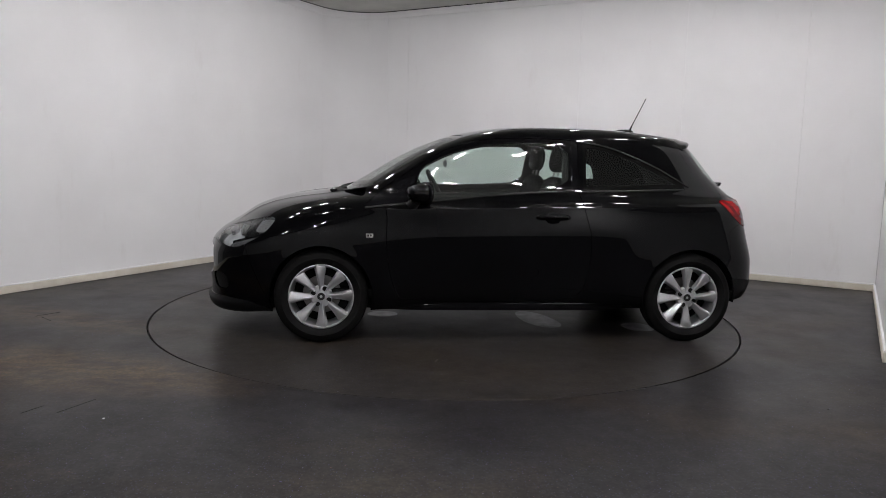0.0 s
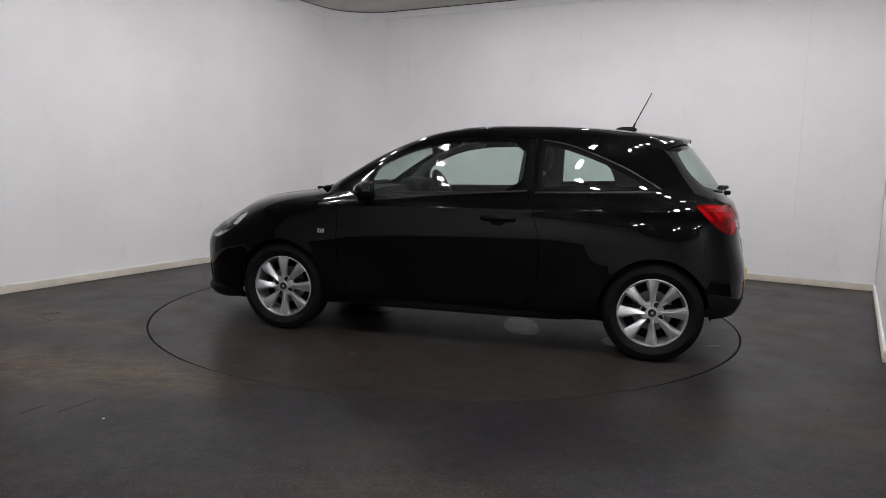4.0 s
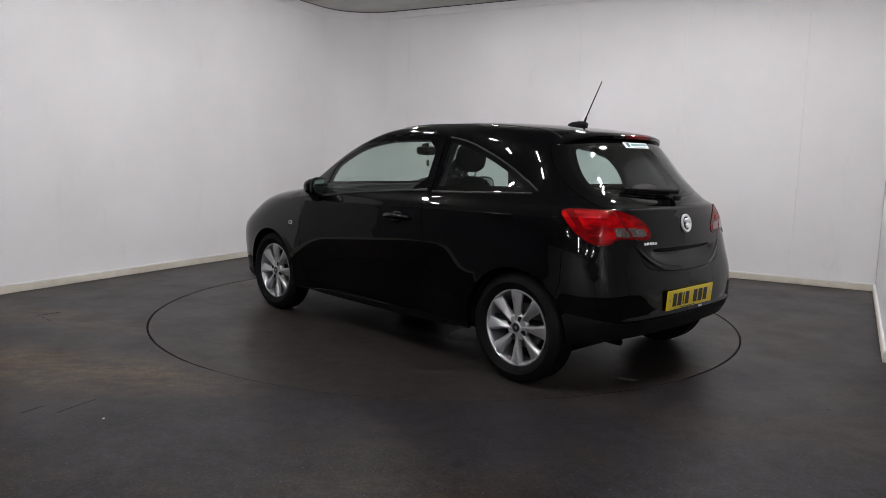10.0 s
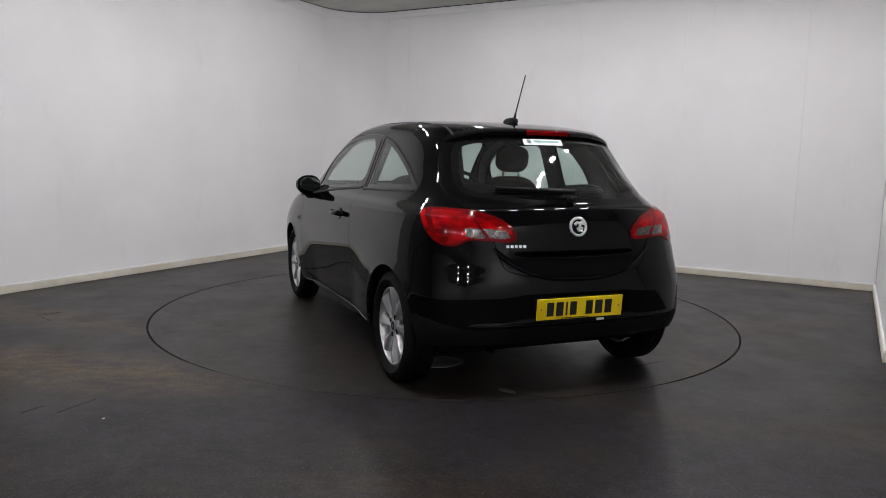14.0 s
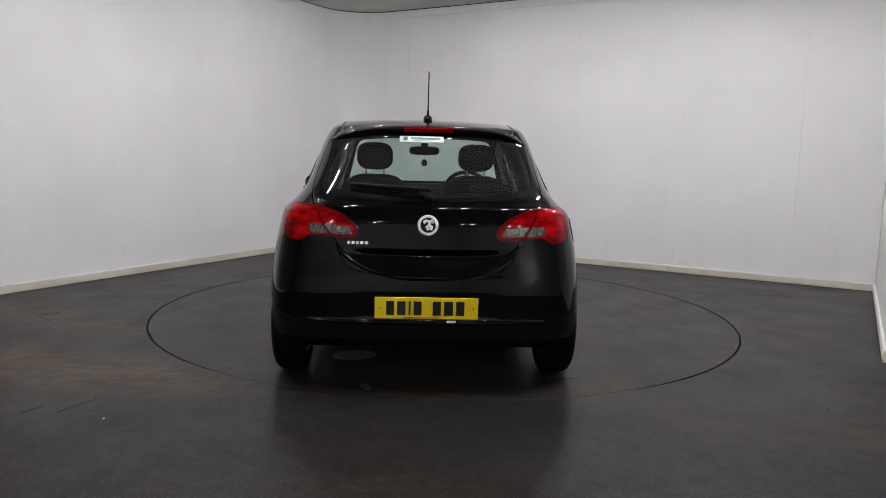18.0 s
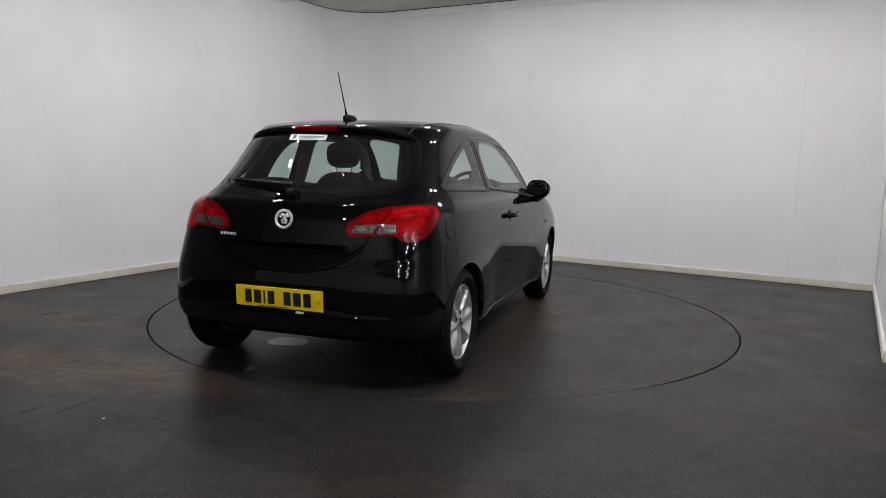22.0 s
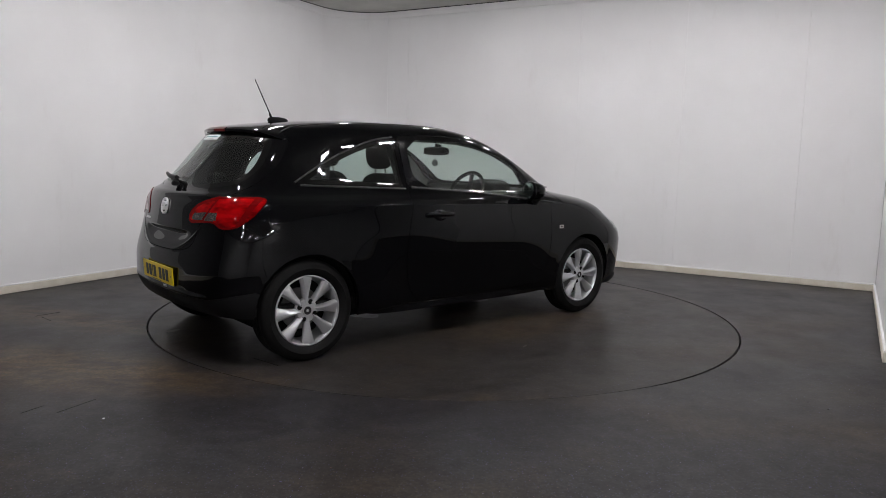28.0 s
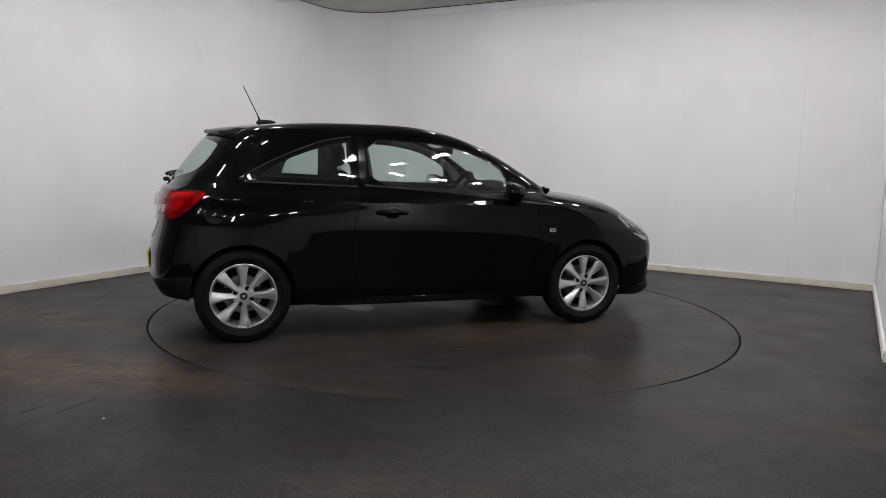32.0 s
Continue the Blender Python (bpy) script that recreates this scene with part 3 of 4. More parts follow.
lip = front_corner([(-.9, .27), (.4, .27), (.75, .285), (1.0, .27), (1.2, .2), (1.2, 0), (-.9, 0)], 0)
fog = front_corner([(.52, .42), (.60, .45), (.80, .43), (.80, .34), (.58, .33)], 1)

def ease(k):
    k = np.clip(k, 0, 1)
    return k * k * (3 - 2 * k)

def relief(P):
    """Small folds of the sheet metal, along its normal."""
    x, y, z = P[:, 0], np.abs(P[:, 1]), P[:, 2]
    side = np.clip((y - .60) / .1, 0, 1)
    out = np.zeros(len(P))
    for ax in (AXLE, -AXLE):
        r = np.hypot(x - ax, z - .315)
        out += side * .003 * np.clip(1 - (r - ARCH_R) / .06, 0, 1) ** 2
    # shoulder fold from the front wing to the rear lamp
    fold = .905 + .028 * np.clip((.4 - x) / 1.6, -.6, 1.2)
    out += side * .006 * np.exp(-np.abs(z - fold) / .022) * np.clip((1.35 - x) / .4, 0, 1)
    # the doors turn in towards the sill, and come out again to the arches
    tuck = side * .034 * ease((.735 + .09 * np.clip((.5 - x) / 1.2, -.8, 1.2) - z) / .40)
    for ax in (AXLE, -AXLE):
        tuck = tuck * ease((np.hypot(x - ax, z - .315) - ARCH_R) / .48)
    out -= tuck * np.clip((1.5 - np.abs(x)) / .3, 0, 1)
    # scoop under the badge and the shelf over the number plate
    rear = np.clip((-x - 1.5) / .12, 0, 1)
    lip_z = .648 + .16 * np.clip(y / .48, 0, 1.2) ** 3
    out -= rear * ease((.43 - y) / .13) * .030 * ease((z - lip_z) / .11) * ease((.775 - z) / .035)
    out += rear * ease((.50 - y) / .08) * .005 * np.exp(-((z - lip_z + .012) / .012) ** 2)
    out -= rear * ease((.44 - y) / .16) * .004 * ease((z - .412) / .03) * ease((.60 - z) / .09)
    out += rear * ease((.66 - y) / .15) * .008 * np.exp(-((z - .405) / .009) ** 2)
    # the lower edge of the tailgate glass sits under a small ledge
    out += np.clip((-x - 1.4) / .12, 0, 1) * np.clip((.62 - y) / .05, 0, 1) * .007 * np.exp(-((z - .985) / .02) ** 2)
    # bonnet folds
    top = np.clip((x - 1.0) / .1, 0, 1) * np.clip((z - .75) / .05, 0, 1)
    out += top * .006 * np.exp(-np.abs(y - (.36 + .10 * (1.9 - x))) / .03)
    return out

def skin_grid():
    nf, ns, nr = 56, 250, 130
    zs, z = [], .16
    while z < 1.4735:
        zs.append(z)
        step = .0075 if .37 < z < .83 else .014
        for _ in range(6):
            q = z + step
            move = max(abs(float(c(np.array([q]))[0] - c(np.array([z]))[0])) for c in (nose, width, tail))
            if move <= .022:
                break
            step *= .022 / move if .022 / move > .3 else .3
        z += max(step, .0004)
    rows = []
    for z in zs:
        xf, xr, w = (float(c(np.array([z]))[0]) for c in (nose, tail, width))
        xm = .5 * (xf + xr)
        rect = [(xf, w * i / nf) for i in range(nf)] + [(xf + (xr - xf) * i / ns, w) for i in range(ns)] + [(xr, w * (1 - i / nr)) for i in range(nr + 1)]
        way = np.array([(a - xm, b, 0) for a, b in rect])
        P = way * .9 + [xm, 0, z]
        for _ in range(22):
            P = (P - [xm, 0, z]) / field(P)[:, None] + [xm, 0, z]
        rows.append(P)
    V = np.concatenate(rows)
    n = nf + ns + nr + 1
    i = np.arange(len(zs) - 1)[:, None] * n + np.arange(n - 1)[None]
    F = np.stack([i, i + 1, i + n + 1, i + n], -1).reshape(-1, 4)
    cap = list(range((len(zs) - 1) * n, len(zs) * n))
    return V, F, cap

class Skin:
    def __init__(self):
        self.V, self.F, self.cap = skin_grid()
        self.flat = np.abs(self.V[:, 1]) < 1e-7
        self.label = np.array(["shell"] * len(self.F), dtype=object)
        self.shapes = {}

    def cut(self, name, shape, frm=("shell",)):
        ok = np.isin(self.label.astype(str), frm)
        mid = self.V[self.F].mean(1)
        hit = np.zeros(len(self.F), bool)
        hit[ok] = shape(mid[ok]) < 0
        rest = ok & ~hit
        a, b = np.zeros(len(self.V), bool), np.zeros(len(self.V), bool)
        a[self.F[hit].ravel()] = True
        b[self.F[rest].ravel()] = True
        k = np.where(a & b)[0]
        P = self.V[k]
        flat = self.flat[k]
        for _ in range(4):
            g, n = slope(P, shape), slope(P)
            n /= np.linalg.norm(n, axis=1)[:, None] + 1e-12
            g -= n * (g * n).sum(1)[:, None]
            g[flat, 1] = 0
            size = (g * g).sum(1)
            step = np.where(size > .02, shape(P) / np.maximum(size, .02), 0)
            P = settle(P - np.clip(step, -.012, .012)[:, None] * g, 3)
            P[flat, 1] = 0
        self.V[k] = P
        self.label[hit] = name
        self.shapes[name] = shape

    def piece(self, name, gap=.0, rim=.014, lift=0.0, both=False, mirror=False, extra=None):
        """Vertices, faces and normals of one panel: the left one, its mirror, or both halves in one."""
        F = self.F[np.isin(self.label.astype(str), name if isinstance(name, tuple) else (name,))]
        used, F = np.unique(F.ravel(), return_inverse=True)
        F = F.reshape(-1, 4)
        P = self.V[used].copy()
        flat = self.flat[used]
        e = np.concatenate([F[:, [i, (i + 1) % 4]] for i in range(4)])
        key = np.sort(e, 1)
        _, inv, cnt = np.unique(key, axis=0, return_inverse=True, return_counts=True)
        edge = e[cnt[inv.ravel()] == 1]
        edge = edge[~(flat[edge[:, 0]] & flat[edge[:, 1]])]
        rimv = np.unique(edge.ravel())
        if gap and name in self.shapes:
            g = slope(P[rimv], self.shapes[name])
            g[flat[rimv], 1] = 0
            near = np.abs(self.shapes[name](P[rimv])) < .006
            P[rimv] -= gap * g * near[:, None]
        n = slope(P)
        n /= np.linalg.norm(n, axis=1)[:, None] + 1e-12
        n[flat, 1] = 0
        D = relief(P) + (extra(P) if extra else 0)
        h = 1.5e-3
        t1 = np.cross(n, [0, 0, 1.0]); t1 /= np.linalg.norm(t1, axis=1)[:, None] + 1e-9
        t2 = np.cross(n, t1)
        full = (lambda Q: relief(Q) + (extra(Q) if extra else 0))
        g1, g2 = (full(P + h * t1) - full(P - h * t1)) / (2 * h), (full(P + h * t2) - full(P - h * t2)) / (2 * h)
        N = n - g1[:, None] * t1 - g2[:, None] * t2
        N /= np.linalg.norm(N, axis=1)[:, None] + 1e-12
        Q = P + n * (D + lift)[:, None]
        Q[flat, 1], N[flat, 1] = 0, 0
        faces, verts, norms = F, Q, N
        if rim:
            at = {v: i for i, v in enumerate(rimv)}
            outer = Q[rimv]
            inner = outer - n[rimv] * rim
            inner[flat[rimv], 1] = 0
            k0 = len(verts)
            m = len(rimv)
            # direction out of the panel, for the edge's own shading
            out = np.zeros((m, 3))
            mid = Q[F].mean(1)
            cen = np.zeros((len(Q), 3)); c = np.zeros(len(Q))
            for j in range(4):
                np.add.at(cen, F[:, j], mid); np.add.at(c, F[:, j], 1)
            out = outer - (cen / np.maximum(c, 1)[:, None])[rimv]
            out /= np.linalg.norm(out, axis=1)[:, None] + 1e-9
            verts = np.concatenate([verts, outer, inner])
            norms = np.concatenate([norms, out, out])
            ea = np.array([at[v] for v in edge[:, 0]]); eb = np.array([at[v] for v in edge[:, 1]])
            quads = np.stack([k0 + eb, k0 + ea, k0 + m + ea, k0 + m + eb], 1)
            faces = np.concatenate([F, quads])
            flat = np.concatenate([flat, flat[rimv], flat[rimv]])
        flip = np.array([1, -1, 1.0])
        if mirror:
            return verts * flip, faces[:, ::-1], norms * flip
        if both:
            k = len(verts)
            there = np.where(flat, np.arange(k), 0)
            order = np.cumsum(~flat) - 1 + k
            to = np.where(flat, there, order)
            verts2 = verts[~flat] * flip
            return np.concatenate([verts, verts2]), np.concatenate([faces, to[faces][:, ::-1]]), np.concatenate([norms, norms[~flat] * flip])
        return verts, faces, norms

SKIN = Skin()
SKIN.cut("gone", lambda P: np.minimum(below(P), arches(P)))
for name, shape in (("door_glass", door_glass), ("sail", sail), ("quarter_glass", quarter_glass), ("windscreen", windscreen), ("rear_glass", rear_glass), ("tail_lamp", tail_lamp), ("head_lamp", head_lamp)):
    SKIN.cut(name, shape)
for name, shape, wide in (("quarter", quarter_glass, .024), ("rear", rear_glass, .03), ("windscreen", windscreen, .02)):
    SKIN.cut(name + "_clear", (lambda f, w: lambda P: f(P) + w)(shape, wide), (name + "_glass" if name != "windscreen" else name,))
SKIN.cut("lamp_divide", front_corner(DIVIDE, 0), ("head_lamp",))
SKIN.cut("lamp_wedge", front_corner(WEDGE, 1), ("head_lamp",))
SKIN.cut("lamp_blade", front_corner(BLADE, 0), ("head_lamp",))
HEAD = ("head_lamp", "lamp_divide", "lamp_wedge", "lamp_blade")
SKIN.cut("gate_lamp", lamp_split, ("tail_lamp",))
def lamp_wrap(P, at, lean):
    return np.abs(P[:, 1]) + P[:, 0] + 1.75 - at - lean * (P[:, 2] - .81)
SKIN.cut("lamp_core", lambda P: np.maximum(np.maximum(tail_lamp(P) + .012, .006 - lamp_split(P)), lamp_wrap(P, .800, .78) * .8), ("tail_lamp",))
SKIN.cut("lamp_wing", lambda P: np.maximum(tail_lamp(P) + .009, -lamp_wrap(P, .835, .95) * .74), ("tail_lamp",))
SKIN.cut("gate_core", lambda P: np.maximum(tail_lamp(P) + .017, lamp_split(P) + .006), ("gate_lamp",))
SKIN.cut("lamp_clear", tail_clear, ("lamp_core",))
SKIN.cut("lamp_bulb", rear_corner([(.575, .848), (.583, .884), (.632, .886), (.622, .850)], 1), ("lamp_clear",))
SKIN.cut("gate_clear", tail_clear, ("gate_core",))
SKIN.cut("gate_bulb", rear_corner([(.385, .850), (.40, .877), (.455, .880), (.445, .852)], 1), ("gate_clear",))
for name, shape in (("tailgate", tailgate), ("door", door), ("bonnet", bonnet), ("rear_bumper", rear_bumper), ("front_bumper", front_bumper)):
    SKIN.cut(name, shape)
SKIN.cut("valance", valance, ("rear_bumper",))
for name, shape in (("grille", grille), ("lip", lip), ("fog", fog)):
    SKIN.cut(name, shape, ("front_bumper",))

CAR = new("car")
tagged(CAR, "glossy black three-door hatchback car standing on the turntable", "car")

def panel(name, region, mat, parent, label="", **how):
    v, f, n = SKIN.piece(region, **how)
    ob = link_mesh(name, v, f, mat, True, n)
    return under(ob, parent, label)

panel("body_shell", "shell", PAINT, CAR, "glossy black painted body shell", both=True, rim=.02)
panel("bonnet", "bonnet", PAINT, CAR, gap=.004, both=True)
GATE = panel("tailgate", "tailgate", PAINT, CAR, gap=.004, both=True)
REAR_BUMPER = panel("rear_bumper", "rear_bumper", PAINT, CAR, gap=.0018, both=True, rim=.02)
panel("valance", "valance", TRIM, REAR_BUMPER, "matt black lower valance", gap=.0015, both=True, lift=0.0)
FRONT_BUMPER = panel("front_bumper", "front_bumper", PAINT, CAR, gap=.003, both=True, rim=.02)
panel("grille", "grille", TRIM, FRONT_BUMPER, "black grille", both=True, lift=-.02)
panel("lip", "lip", TRIM, FRONT_BUMPER, "black chin spoiler", both=True)
pane = panel("windscreen", "windscreen_clear", GLASS, CAR, "clear green-tinted windscreen", both=True, rim=0, lift=-.003)
panel("glass_border", "windscreen", FRIT, pane, "black printed glass border", both=True, rim=0, lift=-.003)
panel("rear_window", "rear_clear", DARK_GLASS, GATE, "tinted rear window", both=True, rim=0, lift=-.002)
panel("rear_glass_border", "rear_glass", FRIT, GATE, "black printed glass border", both=True, rim=0, lift=-.002)
DOORS = []
for mirror in (False, True):
    d = panel("door", "door", PAINT, CAR, gap=.004, mirror=mirror, rim=.035)
    DOORS.append(d)
    panel("door_window", "door_glass", GLASS, d, "green-tinted side window", mirror=mirror, rim=0, lift=-.004)
    panel("mirror_sail", "sail", GLOSS, CAR, "black corner panel", mirror=mirror, rim=.01, lift=-.001)
    pane = panel("quarter_window", "quarter_clear", DARK_GLASS, CAR, "tinted rear side window", mirror=mirror, rim=0, lift=-.003)
    panel("glass_border", "quarter_glass", FRIT, pane, "black printed glass border", mirror=mirror, rim=0, lift=-.003)
    lamp = panel("tail_lamp", "tail_lamp", DEEP_RED, CAR, "red rear lamp with a dark rim", gap=.002, mirror=mirror, lift=.004, rim=.02)
    panel("red_lens", "lamp_core", RED, lamp, "bright red lens", mirror=mirror, lift=.004, rim=.0)
    panel("side_lens", "lamp_wing", RED, lamp, "narrow red side lens", mirror=mirror, lift=.004, rim=.0)
    panel("reversing_reflector", "lamp_bulb", BULB, lamp, "silver reflector", mirror=mirror, lift=.0042, rim=.004)
    panel("clear_lens", "lamp_clear", SMOKE, lamp, "smoky clear reversing lens", mirror=mirror, lift=.004, rim=.01)
    lamp = panel("gate_lamp", "gate_lamp", DEEP_RED, CAR, "red rear lamp on the tailgate", gap=.003, mirror=mirror, lift=.004, rim=.02)
    panel("red_lens", "gate_core", RED, lamp, "bright red lens", mirror=mirror, lift=.004, rim=.0)
    panel("fog_reflector", "gate_bulb", BULB, lamp, "silver reflector", mirror=mirror, lift=.0042, rim=.004)
    panel("clear_lens", "gate_clear", SMOKE, lamp, "smoky clear reversing lens", mirror=mirror, lift=.004, rim=.01)
    panel("headlamp", HEAD, LENS, CAR, "clear headlamp lens", mirror=mirror, rim=0)
    panel("fog_recess", "fog", TRIM, FRONT_BUMPER, "black fog lamp recess", mirror=mirror, lift=-.012)
cap = [tuple(SKIN.V[i]) for i in SKIN.cap]
cap += [(x, -y, z) for x, y, z in cap[-2:0:-1]]
under(link_mesh("roof_crown", cap, [list(range(len(cap)))], PAINT, True), CAR)

# ---- wheels ----
def wheel(x, side):
    base = new("wheel")
    base.parent = CAR
    tagged(base, "eight-spoke silver alloy wheel with black tyre")
    base.matrix_basis = pose(x, side * HUB_Y, WHEEL_R, -90 * side, 0, 0)
    # local z points out of the car
    tread = []
    for k in range(4):
        z = -.072 + .034 * k
        tread += [(.3078, z - .006), (.301, z - .004), (.301, z + .004), (.3078, z + .006)]
    t = [(.205, -.075), (.215, -.093), (.25, -.103), (.28, -.101), (.298, -.092), (.305, -.082)] + tread + [(.305, .045), (.298, .056), (.28, .068), (.262, .0705), (.258, .073), (.252, .0705), (.225, .058), (.216, .046), (.207, .046)]
    bm = lathe([(r, z - .03) for r, z in t], 72)
    part("tyre", bm, RUBBER, base, "black rubber tyre", True)
    part("rim", lathe([(.215, .016), (.2155, .021), (.209, .023), (.203, .016), (.198, .0), (.19, -.03), (.186, -.10), (.205, -.125)], 72), ALLOY, base, smooth=True)
    part("brake_disc", lathe([(0, -.075), (.125, -.075), (.128, -.078), (.128, -.09), (0, -.09)], 48), STEEL, base, smooth=True)
    part("backing", lathe([(0, -.12), (.19, -.12)], 48), JOINT, base)
    for k in range(8):
        a = math.pi / 4 * k + radians(2)
        bm = bmesh.new()
        rows = []
        for r, half, z in ((.034, .017, .004), (.07, .0175, .009), (.11, .0225, .015), (.15, .030, .019), (.185, .038, .020), (.207, .044, .016)):
            rows.append([bm.verts.new((r, y, h)) for y, h in ((-half, z - .030), (-half, z - .014), (-half * .84, z - .009), (half * .30, z + .006), (half * .62, z + .004), (half, z - .012), (half, z - .030))])
        for p, q in zip(rows, rows[1:]):
            for i in range(6):
                bm.faces.new((p[i], p[i + 1], q[i + 1], q[i]))
        part("spoke", bm, ALLOY, base, "", True, m=Matrix.Rotation(a, 4, "Z"))
    part("hub", lathe([(0, .010), (.04, .010), (.066, .007), (.074, -.002), (.075, -.02)], 40), ALLOY, base, smooth=True)
    part("hub_cap", lathe([(0, .0145), (.024, .0145), (.026, .0135), (.027, .0155), (.031, .0155), (.033, .009)], 32), ALLOY, base, "round cap with a dark ring", True)
    part("cap_mark", lathe([(.009, .0147), (.009, .0158), (.025, .0158), (.025, .0147)], 24), INK, base, "", False)
    # dark discs on the hub: the bolt holes' shade is put into their colour
    for k in range(4):
        a = math.pi / 2 * k + radians(65)
        part("bolt_disc", lathe([(0, .0112), (.0150, .0112), (.0165, .0090)], 18), JOINT, base, "dark disc standing for a shaded bolt recess", m=pose(.0555 * math.cos(a), .0555 * math.sin(a), 0))
    return base
for x in (AXLE, -AXLE):
    for s in (1, -1):
        wheel(x, s)

def underbody():
    bm = box(3.15, 1.30, .10, .02, 1, pose(.05, 0, .245))
    part("underbody", bm, JOINT, CAR, "dark underside")
    for x in (AXLE, -AXLE):
        for s in (1, -1):
            bm = bmesh.new()
            n, rows = 28, []
            for y in (.45, .80):
                rows.append([bm.verts.new((x + (ARCH_R + .012) * math.cos(a), s * (y if y < .7 else .80), .315 + (ARCH_R + .012) * math.sin(a))) for a in [math.pi * (-.04 + 1.08 * i / n) for i in range(n + 1)]])
            for i in range(n):
                bm.faces.new((rows[0][i], rows[0][i + 1], rows[1][i + 1], rows[1][i]))
            bm.faces.new(rows[0])
            part("wheel_arch_liner", bm, JOINT, CAR, "black wheel arch liner")
underbody()

# ---- the car's smaller parts ----
def onto(P, axis, sign=1):
    """Moves points along one axis, inwards from outside, until they meet the skin."""
    P = np.array(P, float)
    lo, hi = np.zeros(len(P)), np.full(len(P), 2.3)
    if axis == 2:
        lo[:], hi[:] = .6, ZT - 1e-5
    for _ in range(40):
        m = .5 * (lo + hi)
        Q = P.copy()
        Q[:, axis] = m * sign if axis != 2 else m
        out = field(Q) > 1
        hi = np.where(out, m, hi)
        lo = np.where(out, lo, m)
    P[:, axis] = .5 * (lo + hi) * (sign if axis != 2 else 1)
    return P

def skin_at(P):
    n = slope(P)
    return n / (np.linalg.norm(n, axis=1)[:, None] + 1e-12)

def decal(name, us, vs, place, lift, mat, parent, label=""):
    """A thin sheet on the skin over a grid of two coordinates."""
    U, W = np.meshgrid(us, vs)
    P = place(U.ravel(), W.ravel())
    n = skin_at(P)
    top = P + n * lift
    low = P + n * (lift - .003)
    a, b = len(us), len(vs)
    idx = np.arange(a * b).reshape(b, a)
    F = [(idx[j, i], idx[j, i + 1], idx[j + 1, i + 1], idx[j + 1, i]) for j in range(b - 1) for i in range(a - 1)]
    ring = list(idx[0, :]) + list(idx[1:, -1]) + list(idx[-1, -2::-1]) + list(idx[-2:0:-1, 0])
    k = a * b
    F += [(p, p + k, q + k, q) for p, q in zip(ring, ring[1:] + ring[:1])]
    ob = link_mesh(name, np.concatenate([top, low]), F, mat, False)
    return under(ob, parent, label)

def on_rear(y, z):
    return onto(np.stack([np.full(len(y), -1.5), y, z], 1), 0, -1)

def on_side(s):
    return lambda x, z: onto(np.stack([x, np.full(len(x), s * .5), z], 1), 1, s)

def strip_along(name, pts, normals, width, thick, mat, parent, label="", smooth=True):
    """A rounded strip through points on the skin."""
    bm = bmesh.new()
    rows = []
    for i, (p, n) in enumerate(zip(pts, normals)):
        p, n = Vector(p), Vector(n).normalized()
        way = (Vector(pts[min(i + 1, len(pts) - 1)]) - Vector(pts[max(i - 1, 0)])).normalized()
        side = way.cross(n).normalized()
        rows.append([bm.verts.new(p + side * a * width / 2 + n * b * thick) for a, b in ((-1, -.6), (-1, .3), (-.6, 1), (.6, 1), (1, .3), (1, -.6))])
    for a, b in zip(rows, rows[1:]):
        for k in range(6):
            bm.faces.new((a[k], a[(k + 1) % 6], b[(k + 1) % 6], b[k]))
    bm.faces.new(rows[0]), bm.faces.new(rows[-1][::-1])
    return part(name, bm, mat, parent, label, smooth)

def spoiler():
    ys = np.linspace(-.535, .535, 41)
    back = on_rear(ys, 1.366 - .050 * (ys / .535) ** 4)
    rows = []
    for (x, y, z) in back:
        fall = 1 - abs(y / .535) ** 8
        f = np.array([[x + .17, y, 0], [x + .09, y, 0], [x + .04, y, 0]])
        top = onto(f, 2)
        out = .025 * fall
        rows.append([(x + .17, y, top[0, 2] - .004), (x + .09, y, top[1, 2] + .007 * fall - .004), (x + .035, y, top[2, 2] + .008 * fall - .004), (x - out + .016, y, z + .017 + .012 * fall), (x - out + .002, y, z + .007 + .012 * fall), (x - out + .006, y, z + .002), (x + .014, y, z - .003)])
    bm = bmesh.new()
    grid = [[bm.verts.new(p) for p in r] for r in rows]
    for a, b in zip(grid, grid[1:]):
        for k in range(6):
            bm.faces.new((a[k], a[k + 1], b[k + 1], b[k]))
    bm.faces.new(grid[0]), bm.faces.new(grid[-1][::-1])
    part("roof_spoiler", bm, PAINT, GATE, "glossy black roof spoiler", True)
    # high brake lamp in its rear edge
    bm = bmesh.new()
    mid = [r for r in rows if abs(r[0][1]) < .15]
    grid = [[bm.verts.new((r[k][0] + dx, r[k][1], r[k][2] + dz)) for k, dx, dz in ((3, .004, .003), (3, -.004, .001), (4, -.004, .0), (5, -.003, .0), (5, .006, .0))] for r in mid]
    for a, b in zip(grid, grid[1:]):
        for k in range(4):
            bm.faces.new((a[k], a[k + 1], b[k + 1], b[k]))
    part("brake_lamp", bm, DEEP_RED, GATE, "red high brake lamp", True)
spoiler()

